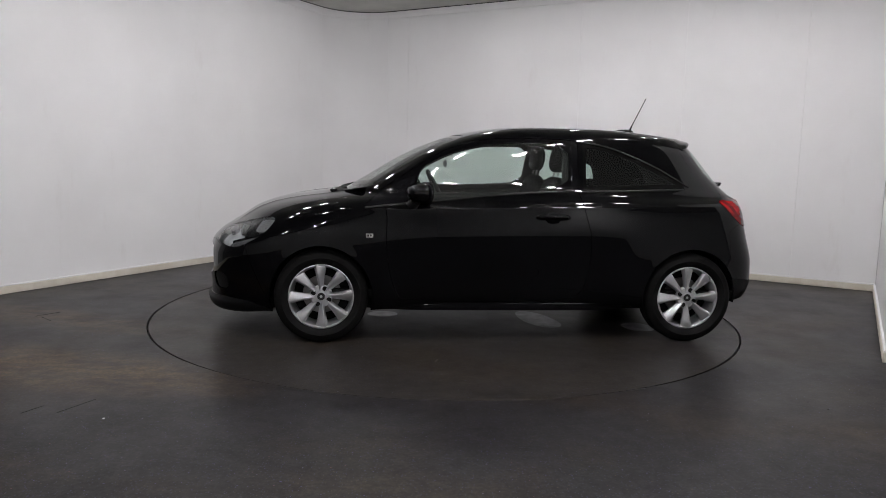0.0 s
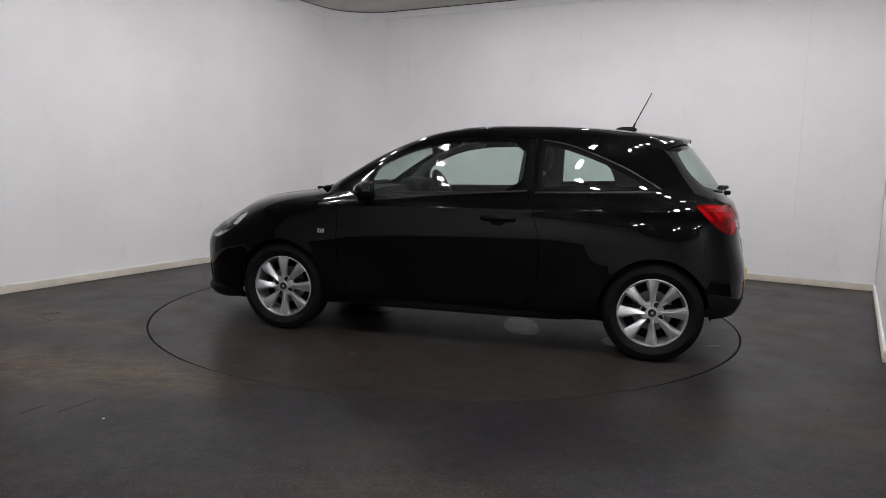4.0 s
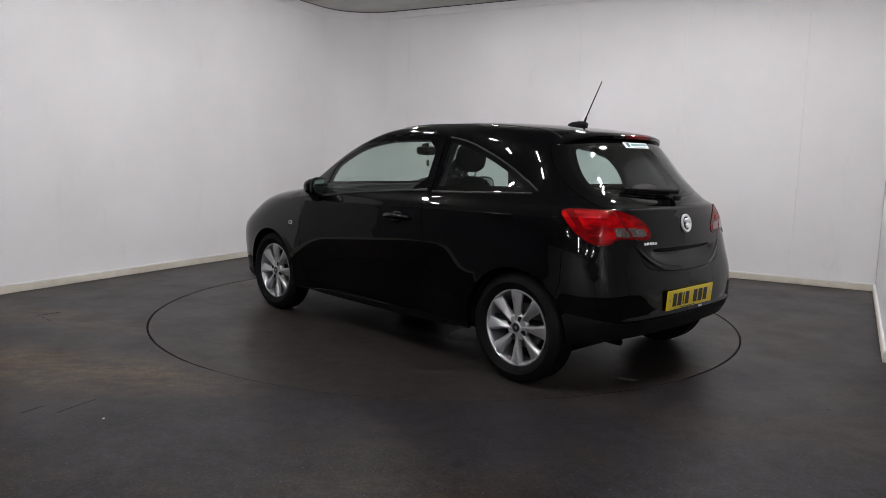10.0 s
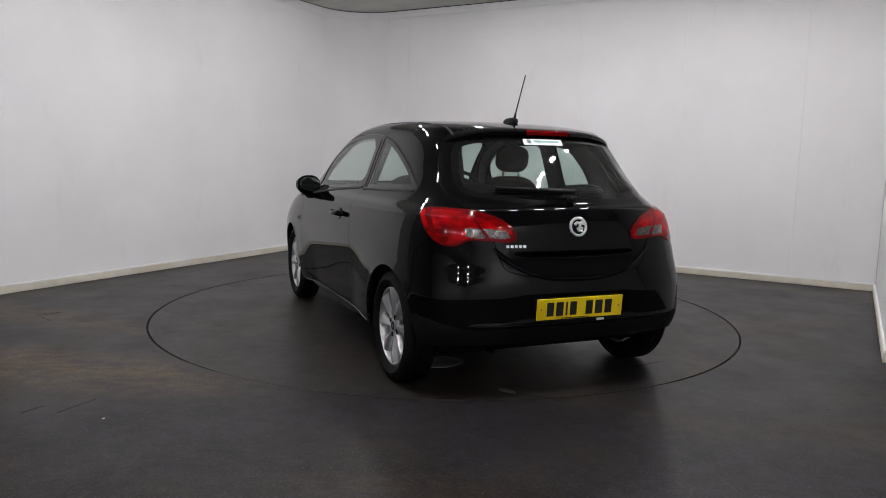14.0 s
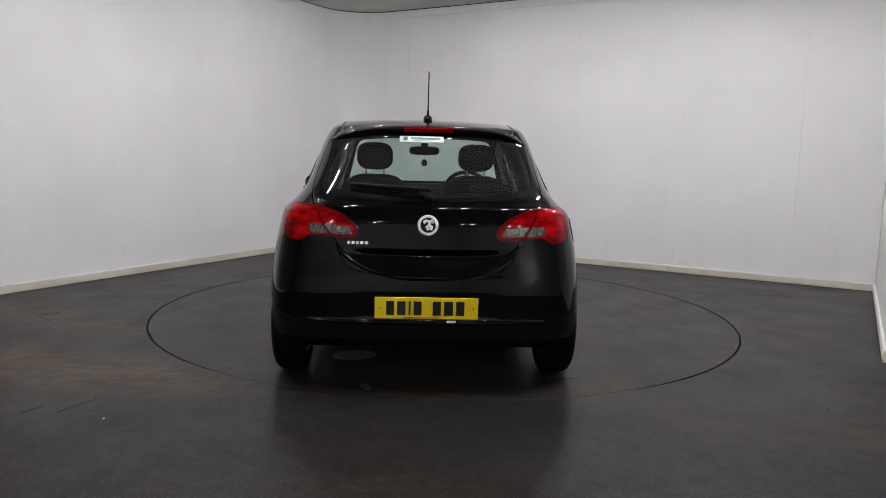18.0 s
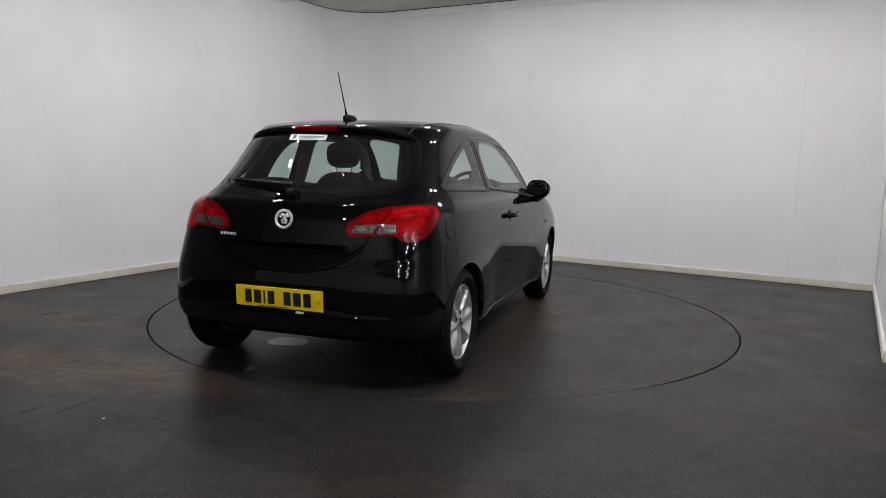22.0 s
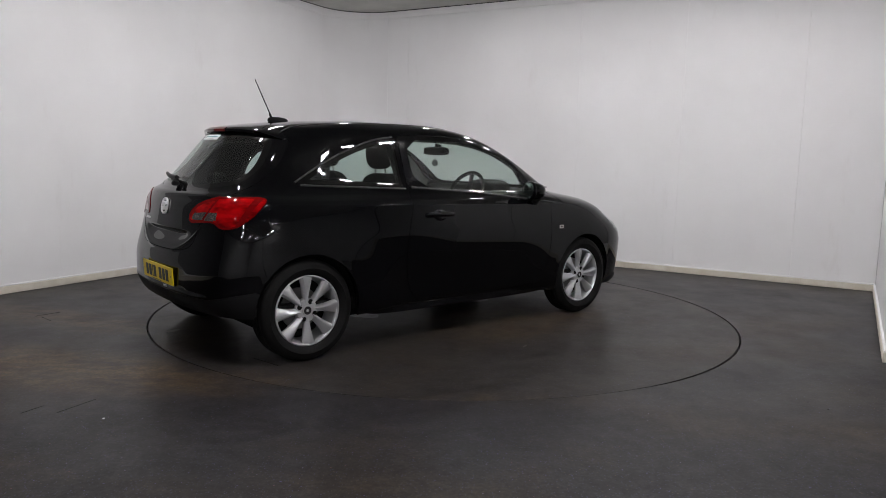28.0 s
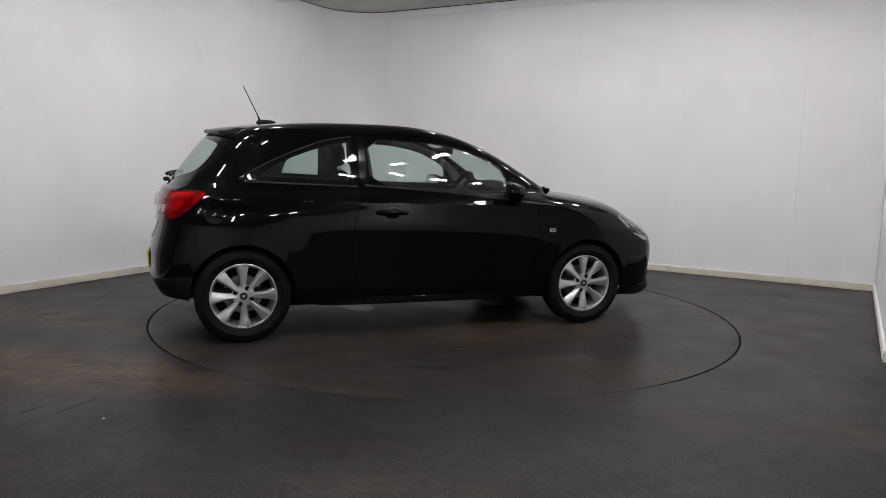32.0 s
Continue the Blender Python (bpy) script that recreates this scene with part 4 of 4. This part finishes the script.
def plate_and_badges():
    m = pose(-1.8555, 0, .4835, 0, -4, 0)
    plate = part("number_plate", box(.008, .520, .111, .002, 1), YELLOW, CAR, "yellow rear number plate", m=m)
    x = -.0055
    for a, b in ((612, 628), (631, 648), (652, 656), (660, 676), (693, 710), (713, 731), (734, 751)):
        y0, y1 = .26 - (a - 593) / 181 * .52, .26 - (b - 593) / 181 * .52
        part("bar", box(.002, (y0 - y1) * .86, .072), INK, plate, m=m @ pose(x + .001, (y0 + y1) / 2, 0))
    for s in (1, -1):
        part("screw", lathe([(0, .003), (.004, .003), (.005, 0)], 12), STEEL, plate, m=m @ pose(-.004, s * .235, 0, 0, -90, 0))
    part("maker_strip", box(.002, .17, .004), INK, plate, m=m @ pose(x + .001, .03, -.049))
    part("plate_tag", box(.003, .045, .011), WHITE, REAR_BUMPER, "small white sticker", m=pose(-1.858, -.125, .416, 0, -6, 0))
    # round chrome badge with a plain curl
    c = on_rear(np.array([0.0]), np.array([.896]))[0]
    n = Vector(skin_at(c[None])[0])
    turn = n.to_track_quat("Z", "Y").to_matrix().to_4x4()
    turn.translation = Vector(c) + n * .002
    badge = part("badge", lathe([(0, .004), (.038, .004), (.041, .006), (.0425, .010), (.049, .011), (.0525, .007), (.0525, 0)], 48), SILVER, CAR, "round chrome badge", True, m=turn)
    part("badge_field", lathe([(0, .0048), (.038, .0048)], 40), GLOSS, badge, m=turn)
    for pts in ([(-.022, .010), (-.008, .022), (.008, .018), (.006, .0), (-.006, -.010), (.004, -.024)], [(.008, .016), (.020, .024), (.026, .010)], [(.002, -.004), (.020, -.008), (.014, -.024)]):
        part("curl", tube([(a, b, .008) for a, b in pts], .0085, 8), SILVER, badge, "", True, m=turn)
    for i in range(5):
        y = .405 - .0225 * i
        decal("model_mark", np.linspace(y, y - .015, 3), np.linspace(.794, .808, 3), on_rear, .004, SILVER, CAR, "small chrome lettering bar")
    # sticker inside the top of the rear window
    lab = decal("window_sticker", np.linspace(.155, -.080, 12), np.linspace(1.316, 1.346, 3), on_rear, .0015, WHITE, CAR, "white dealer sticker")
    decal("sticker_bar", np.linspace(.095, -.060, 8), np.linspace(1.328, 1.338, 3), on_rear, .0030, material("sticker_ink", (.20, .33, .36), .5), lab)
    decal("sticker_spot", np.linspace(.135, .113, 4), np.linspace(1.322, 1.342, 4), on_rear, .0030, material("sticker_mark", (.10, .14, .15), .5), lab)
    decal("sticker_line", np.linspace(.085, -.025, 8), np.linspace(1.3195, 1.3225, 3), on_rear, .0030, material("sticker_grey", (.4, .45, .45), .5), lab)
plate_and_badges()

def rear_wiper():
    ys = np.linspace(-.015, .40, 14)
    z = 1.052 + .022 * (ys / .40)
    P = on_rear(ys, z)
    n = skin_at(P)
    arm = tube([tuple(p + q * h) for p, q, h in zip(P, n, np.linspace(.036, .024, 14))], [.014 - .006 * i / 13 for i in range(14)], 10)
    ob = part("rear_wiper", arm, TRIM, CAR, "black rear wiper", True)
    part("blade", tube([tuple(p + q * .016 - np.array([0, 0, .005])) for p, q in zip(P[2:], n[2:])], .010, 8), TRIM, ob, "", True)
    c = on_rear(np.array([0.0]), np.array([1.022]))[0]
    part("pivot", cushion(.045, .045, .032, 3), TRIM, ob, "", True, m=pose(c[0] - .012, 0, 1.036))
rear_wiper()

def filler_and_roof():
    side = on_side(-1)
    c = side(np.array([-1.422]), np.array([0.850]))
    n = Vector(skin_at(c)[0])
    t = n.to_track_quat("Z", "Y").to_matrix().to_4x4()
    t.translation = Vector(c[0]) + n * .0005
    part("filler_flap", lathe([(0, .0018), (.066, .0016), (.070, .0008), (.071, -.004)], 40), PAINT, CAR, "round fuel filler flap", True, m=t)
    for s in (1, -1):
        xs = np.linspace(.05, -1.27, 30)
        P = onto(np.stack([xs, s * (.515 - .03 * np.clip((-.6 - xs) / .7, 0, 1)), np.zeros(30)], 1), 2)
        strip_along("roof_strip", P, skin_at(P), .014, .002, TRIM, CAR, "narrow black roof strip")
filler_and_roof()

def antenna():
    bm = cushion(.15, .052, .05, 2.6)
    base = part("roof_antenna", bm, TRIM, CAR, "black roof antenna", True, m=pose(-1.025, 0, 1.457, 0, 3, 0))
    part("collar", tube([(-1.068, 0, 1.462), (-1.086, 0, 1.506)], [.010, .006], 10), TRIM, base, "", True)
    part("rod", tube([(-1.080, 0, 1.495), (-1.189, 0, 1.720)], [.0042, .0030], 8), TRIM, base, "thin black rod", True)
antenna()

def side_parts(s, door):
    side = on_side(s)
    def spot(x, z, lift=0.0):
        p = side(np.array([x]), np.array([z]))
        return Vector((p + skin_at(p) * lift)[0])
    # door handle
    cup = spot(-.272, .847, -.006)
    part("handle_cup", cushion(.115, .030, .088, 2.4), GLOSS, door, "black handle recess", True, m=pose(cup.x, cup.y, cup.z))
    pts = [spot(x, z, h) for x, z, h in ((-.170, .853, .004), (-.185, .853, .026), (-.22, .853, .036), (-.28, .853, .038), (-.34, .853, .034), (-.365, .853, .024), (-.378, .853, .004))]
    part("handle", tube(pts, [.013, .0165, .0175, .0175, .0175, .0165, .013], 12), PAINT, door, "glossy black door handle", True)
    # side mirror
    body = bmesh.new()
    join(body, cushion(.135, .215, .152, 2.5))
    for v in body.verts:
        k = (v.co.x + .0675) / .135
        v.co.y *= 1 - .34 * k
        v.co.z *= 1 - .40 * k
        v.co.y += -.02 * k
    swept = Matrix.Diagonal((1, s, 1, 1)) @ pose(.630, .888, 1.003, 0, 0, 22)
    mirror = part("side_mirror", body, PAINT, CAR, "glossy black side mirror", True, m=swept)
    part("mirror_glass", cushion(.010, .176, .112, 2.6), MIRROR, mirror, "mirror glass", True, m=swept @ pose(-.069, 0, .004))
    part("mirror_frame", cushion(.03, .206, .146, 2.6), GLOSS, mirror, "", True, m=swept @ pose(-.055, 0, 0))
    part("stalk", tube([(.70, s * .785, .925), (.68, s * .81, .918), (.655, s * .848, .925), (.645, s * .872, .950)], [.036, .034, .032, .034], 12), TRIM, mirror, "", True)
    # side repeater with its small marks
    rep = decal("side_indicator", np.linspace(.965, .918, 5), np.linspace(.709, .735, 5), side, .006, INDICATOR, CAR, "small clear side indicator")
    for k in range(2):
        a = .956 - .018 * k
        decal("mark", np.linspace(a, a - .010, 3), np.linspace(.716, .729, 3), side, .0075, GLOSS, rep)
    # belt strip under the windows
    xs = np.linspace(.975, -.44, 30)
    P = side(xs, pchip([-.45, -.40, .1, .4, .72, .98], [1.034, 1.030, .993, .962, .928, .898])(xs))
    strip_along("belt_strip", P, skin_at(P), .016, .006, SATIN, door, "black window strip")
    xs = np.linspace(-.49, -1.24, 18)
    P = side(xs, 1.024 + .026 * (-.49 - xs) / .75)
    strip_along("quarter_strip", P, skin_at(P), .014, .005, SATIN, CAR, "black window strip")
    # weather strip round the top of the quarter window
    xs = np.linspace(-.515, -1.27, 24)
    zz = pchip([-1.275, -1.16, -1.05, -.94, -.82, -.68, -.5], [1.064, 1.130, 1.190, 1.240, 1.287, 1.333, 1.364])
    P = side(xs, zz(xs))
    strip_along("quarter_trim", P, skin_at(P), .011, .005, SATIN, CAR, "black window trim")
    # B-pillar cover
    decal("pillar_cover", np.linspace(-.425, -.472, 5), np.linspace(1.045, 1.335, 14), side, .003, GLOSS, door, "gloss black pillar cover")
    # lamp bowl and projectors behind the clear lens
    bowl = panel("headlamp_bowl", HEAD, CHROME_DARK, CAR, "dark chrome headlamp bowl", mirror=s < 0, lift=-.05, rim=-.045)
    panel("reflector_wedge", "lamp_wedge", REFLECTOR, bowl, "silver indicator reflector", mirror=s < 0, lift=-.016, rim=.02)
    panel("bezel", "lamp_divide", GLOSS, bowl, "gloss black lamp bezel", mirror=s < 0, lift=-.010, rim=.03)
    panel("daylight_blade", "lamp_blade", REFLECTOR, bowl, "silver daylight lamp blade", mirror=s < 0, lift=-.008, rim=.02)
    for x, y, z, r in ((1.775, .645, .712, .046), (1.865, .505, .708, .036)):
        n = Vector((.80, .42 * s, .12)).normalized()
        t = n.to_track_quat("Z", "Y").to_matrix().to_4x4()
        t.translation = Vector((x, s * y, z))
        part("projector", lathe([(0, .018), (r * .45, .015), (r * .8, .006), (r * .9, 0), (r, .004), (r * 1.12, .0), (r * 1.1, -.03)], 28), REFLECTOR, bowl, "round chrome projector", True, m=t)
    # sill strip
    part("sill", cushion(1.72, .07, .10, 5), GLOSS, CAR, "black sill", True, m=pose(.03, s * .775, .262))
    xs = np.linspace(.84, -.86, 36)
    P = side(xs, hem(xs) + .010)
    n = skin_at(P)
    strip_along("sill_edge", P + n * (relief(P) - .004)[:, None], n, .012, .008, PAINT, CAR, "glossy black sill edge")

CHROME_DARK = material("dark_chrome", (.34, .34, .35), .3, .35)
POST = material("grey_trim", (.014, .014, .014), .8)
for s, d in zip((1, -1), DOORS):
    side_parts(s, d)

def wipers():
    for y0, y1, x0 in ((.30, -.28, 1.13), (-.25, -.62, 1.02)):
        ys = np.linspace(y0, y1, 8)
        P = onto(np.stack([np.full(8, 1.15) - .16 * (ys / .6) ** 2, ys, np.zeros(8)], 1), 2)
        part("front_wiper", tube([tuple(p + np.array([0, 0, .010])) for p in P], .008, 8), TRIM, CAR, "black windscreen wiper", True)
    ys = np.linspace(-.62, .62, 25)
    P = onto(np.stack([1.175 - .19 * (ys / .6) ** 2, ys, np.zeros(25)], 1), 2)
    strip_along("cowl", P, [(0.1, 0, 1)] * 25, .09, .004, TRIM, CAR, "black plastic cowl")
    part("wiper_pivot", cushion(.05, .05, .026, 3), TRIM, CAR, "", True, m=pose(1.20, .30, .986))
wipers()

# ---- the cabin ----
def seat(y):
    base = new("front_seat")
    base.parent = CAR
    tagged(base, "black fabric front seat")
    part("cushion", cushion(.50, .48, .17, 3.6), FABRIC, base, "", True, m=pose(-.02, y, .52, 0, -6, 0))
    part("seat_back", cushion(.14, .49, .64, 3.4), FABRIC, base, "", True, m=pose(-.345, y, .80, 0, -13, 0))
    for k in (1, -1):
        part("bolster", cushion(.17, .09, .46, 2.8), FABRIC, base, "", True, m=pose(-.315, y + k * .205, .76, 0, -13, 0))
    part("headrest", cushion(.105, .245, .185, 3.0), FABRIC, base, "", True, m=pose(-.425, y, 1.235, 0, -8, 0))
    for k in (1, -1):
        part("headrest_post", tube([(-.395, y + k * .06, 1.06), (-.42, y + k * .06, 1.18)], .006, 8), STEEL, base, "", True)
for y in (.345, -.345):
    seat(y)

def cabin():
    part("rear_bench", cushion(.50, 1.22, .18, 4), FABRIC, CAR, "black fabric rear bench", True, m=pose(-.95, 0, .50))
    part("rear_backrest", cushion(.15, 1.20, .60, 4.5), FABRIC, CAR, "black fabric rear backrest", True, m=pose(-1.235, 0, .735, 0, -14, 0))
    for y in (.36, -.36):
        part("rear_headrest", cushion(.09, .25, .10, 3), FABRIC, CAR, "low black rear headrest", True, m=pose(-1.31, y, 1.045, 0, -10, 0))
    part("parcel_shelf", box(.34, 1.06, .025, .006, 1), CABIN, CAR, "black parcel shelf", m=pose(-1.49, 0, .975))
    part("cabin_floor", box(2.9, 1.56, .05), JOINT, CAR, "dark carpeted cabin floor", m=pose(-.15, 0, .325))
    dash = cushion(.52, 1.36, .42, 4.2, 32, 18)
    for v in dash.verts:
        if v.co.x < -.12 and v.co.z > .05:
            v.co.z -= .05
    part("dashboard", dash, CABIN, CAR, "black moulded dashboard", True, m=pose(.80, 0, .80))
    part("binnacle", cushion(.22, .36, .13, 3), CABIN, CAR, "black instrument hood", True, m=pose(.64, -.36, 1.005))
    part("centre_stack", cushion(.18, .30, .36, 4), CABIN, CAR, "black centre console", True, m=pose(.52, 0, .72, 0, 18, 0))
    part("firewall", box(.04, 1.44, .62), JOINT, CAR, "dark bulkhead", m=pose(1.06, 0, .63))
    # steering wheel
    t = pose(.395, -.345, .955, 0, -64, 0)
    ring = [(.183 * math.cos(a), .183 * math.sin(a), 0) for a in [2 * math.pi * i / 40 for i in range(41)]]
    sw = part("steering_wheel", tube(ring, .0155, 10, False), CABIN, CAR, "black steering wheel", True, m=t)
    part("boss", cushion(.13, .12, .06, 3), CABIN, sw, "", True, m=t @ pose(0, 0, -.02))
    for a in (0, 180, 270):
        b = radians(a + 90)
        part("spoke", tube([(.04 * math.cos(b), .04 * math.sin(b), -.015), (.18 * math.cos(b), .18 * math.sin(b), 0)], .017, 8), CABIN, sw, "", True, m=t)
    part("column", tube([(.40, -.345, .94), (.62, -.345, .85)], .045, 12), CABIN, sw, "", True)
    # inner mirror and hanging disc
    mir = part("inner_mirror", cushion(.045, .245, .068, 3.6), CABIN, CAR, "black inner mirror", True, m=pose(.385, 0, 1.283, 0, 8, 12))
    part("mirror_face", box(.003, .215, .05, .001, 1), MIRROR, mir, "", m=pose(.358, 0, 1.283, 0, 8, 12))
    part("mirror_foot", tube([(.39, 0, 1.30), (.40, 0, 1.335)], [.022, .03], 10), CABIN, mir, "", True)
    part("cord", tube([(.37, 0, 1.25), (.37, 0, 1.21)], .0012, 6), INK, mir)
    disc = part("hanging_disc", lathe([(0, .003), (.026, .003), (.028, 0), (.026, -.003), (0, -.003)], 28), material("grey_card", (.16, .16, .16), .6), CAR, "round grey air freshener hanging from the mirror", m=pose(.37, 0, 1.188, 0, 90, 25))
    # roof lining
    xs, ys = np.linspace(-1.30, .22, 30), np.linspace(-.54, .54, 24)
    U, W = np.meshgrid(xs, ys)
    P = onto(np.stack([U.ravel(), W.ravel(), np.zeros(U.size)], 1), 2)
    P[:, 2] -= .028
    idx = np.arange(U.size).reshape(U.shape)
    F = [(idx[j, i], idx[j, i + 1], idx[j + 1, i + 1], idx[j + 1, i]) for j in range(23) for i in range(29)]
    under(link_mesh("roof_lining", P, F, LINING), CAR, "pale grey roof lining")
    for s in (1, -1):
        side = on_side(s)
        xs = np.linspace(.86, .12, 12)
        zz = pchip([.1, .25, .44, .64, .79, .9], [1.368, 1.345, 1.29, 1.165, 1.03, .97])
        P = side(xs, zz(xs) + .012)
        n = skin_at(P)
        strip_along("pillar_trim", P - n * .032, -n, .075, .008, LINING, CAR, "pale grey windscreen pillar trim")
        P = side(np.linspace(-.43, -.47, 8), np.linspace(.98, 1.36, 8))
        n = skin_at(P)
        strip_along("post_trim", P - n * .05, -n, .15, .01, POST, CAR, "grey door post trim")
        # inner lining of the rear roof pillar
        us, vs = np.linspace(0, 1, 9), np.linspace(1.0, 1.385, 10)
        U, W = np.meshgrid(us, vs)
        front = np.interp(W, [1.0, 1.10, 1.20, 1.30, 1.385], [-1.02, -1.0, -.97, -.88, -.75])
        back = tail(W.ravel()).reshape(W.shape) + .16
        X = front + (back - front) * U
        P = side(X.ravel(), W.ravel())
        P = P - skin_at(P) * .085
        idx = np.arange(U.size).reshape(U.shape)
        F = [(idx[j, i], idx[j, i + 1], idx[j + 1, i + 1], idx[j + 1, i]) for j in range(9) for i in range(8)]
        lining = link_mesh("rear_pillar_trim", P, F, CABIN)
        thick = lining.modifiers.new("thick", "SOLIDIFY")
        thick.thickness, thick.offset = .012, 0
        under(lining, CAR, "black rear roof pillar trim")
        part("door_card", box(1.30, .03, .66, .01, 1), CABIN, CAR, "black inner door panel", m=pose(.17, s * .735, .655))
        part("side_card", box(.80, .03, .62, .01, 1), CABIN, CAR, "black rear side panel", m=pose(-.93, s * .69, .66))
        part("door_rail", cushion(1.2, .05, .05, 4), CABIN, CAR, "", True, m=pose(.14, s * .715, .985, 0, 1.4, 0))
    part("exhaust", tube([(-1.35, .42, .255), (-1.68, .42, .245)], .020, 14, False), TRIM, CAR, "dark exhaust pipe", True)
    part("boot_floor", box(.7, 1.1, .05), JOINT, CAR, "", m=pose(-1.30, 0, .36))
cabin()

# ---- movement ----
TURN_AT = (0.34345, -0.17367)   # the turning point in car space
def heading(t):
    u = (t - 16) / 16
    return -0.4254 * u ** 5 + -0.2561 * u ** 4 + 0.8587 * u ** 3 + -0.0261 * u ** 2 + -83.8451 * u ** 1 + 102.8623 * u ** 0
def motions():
    rows, plain = [], []
    for t in range(0, 33):
        a = heading(t)
        spin = Matrix.Rotation(radians(a), 4, "Z")
        m = spin @ Matrix.Translation((-TURN_AT[0], -TURN_AT[1], 0))
        rows.append((float(t), m))
        plain.append((float(t), Matrix.Translation(TABLE_AT) @ spin))
    walk(CAR, rows)
    walk(TABLE, plain)

motions()
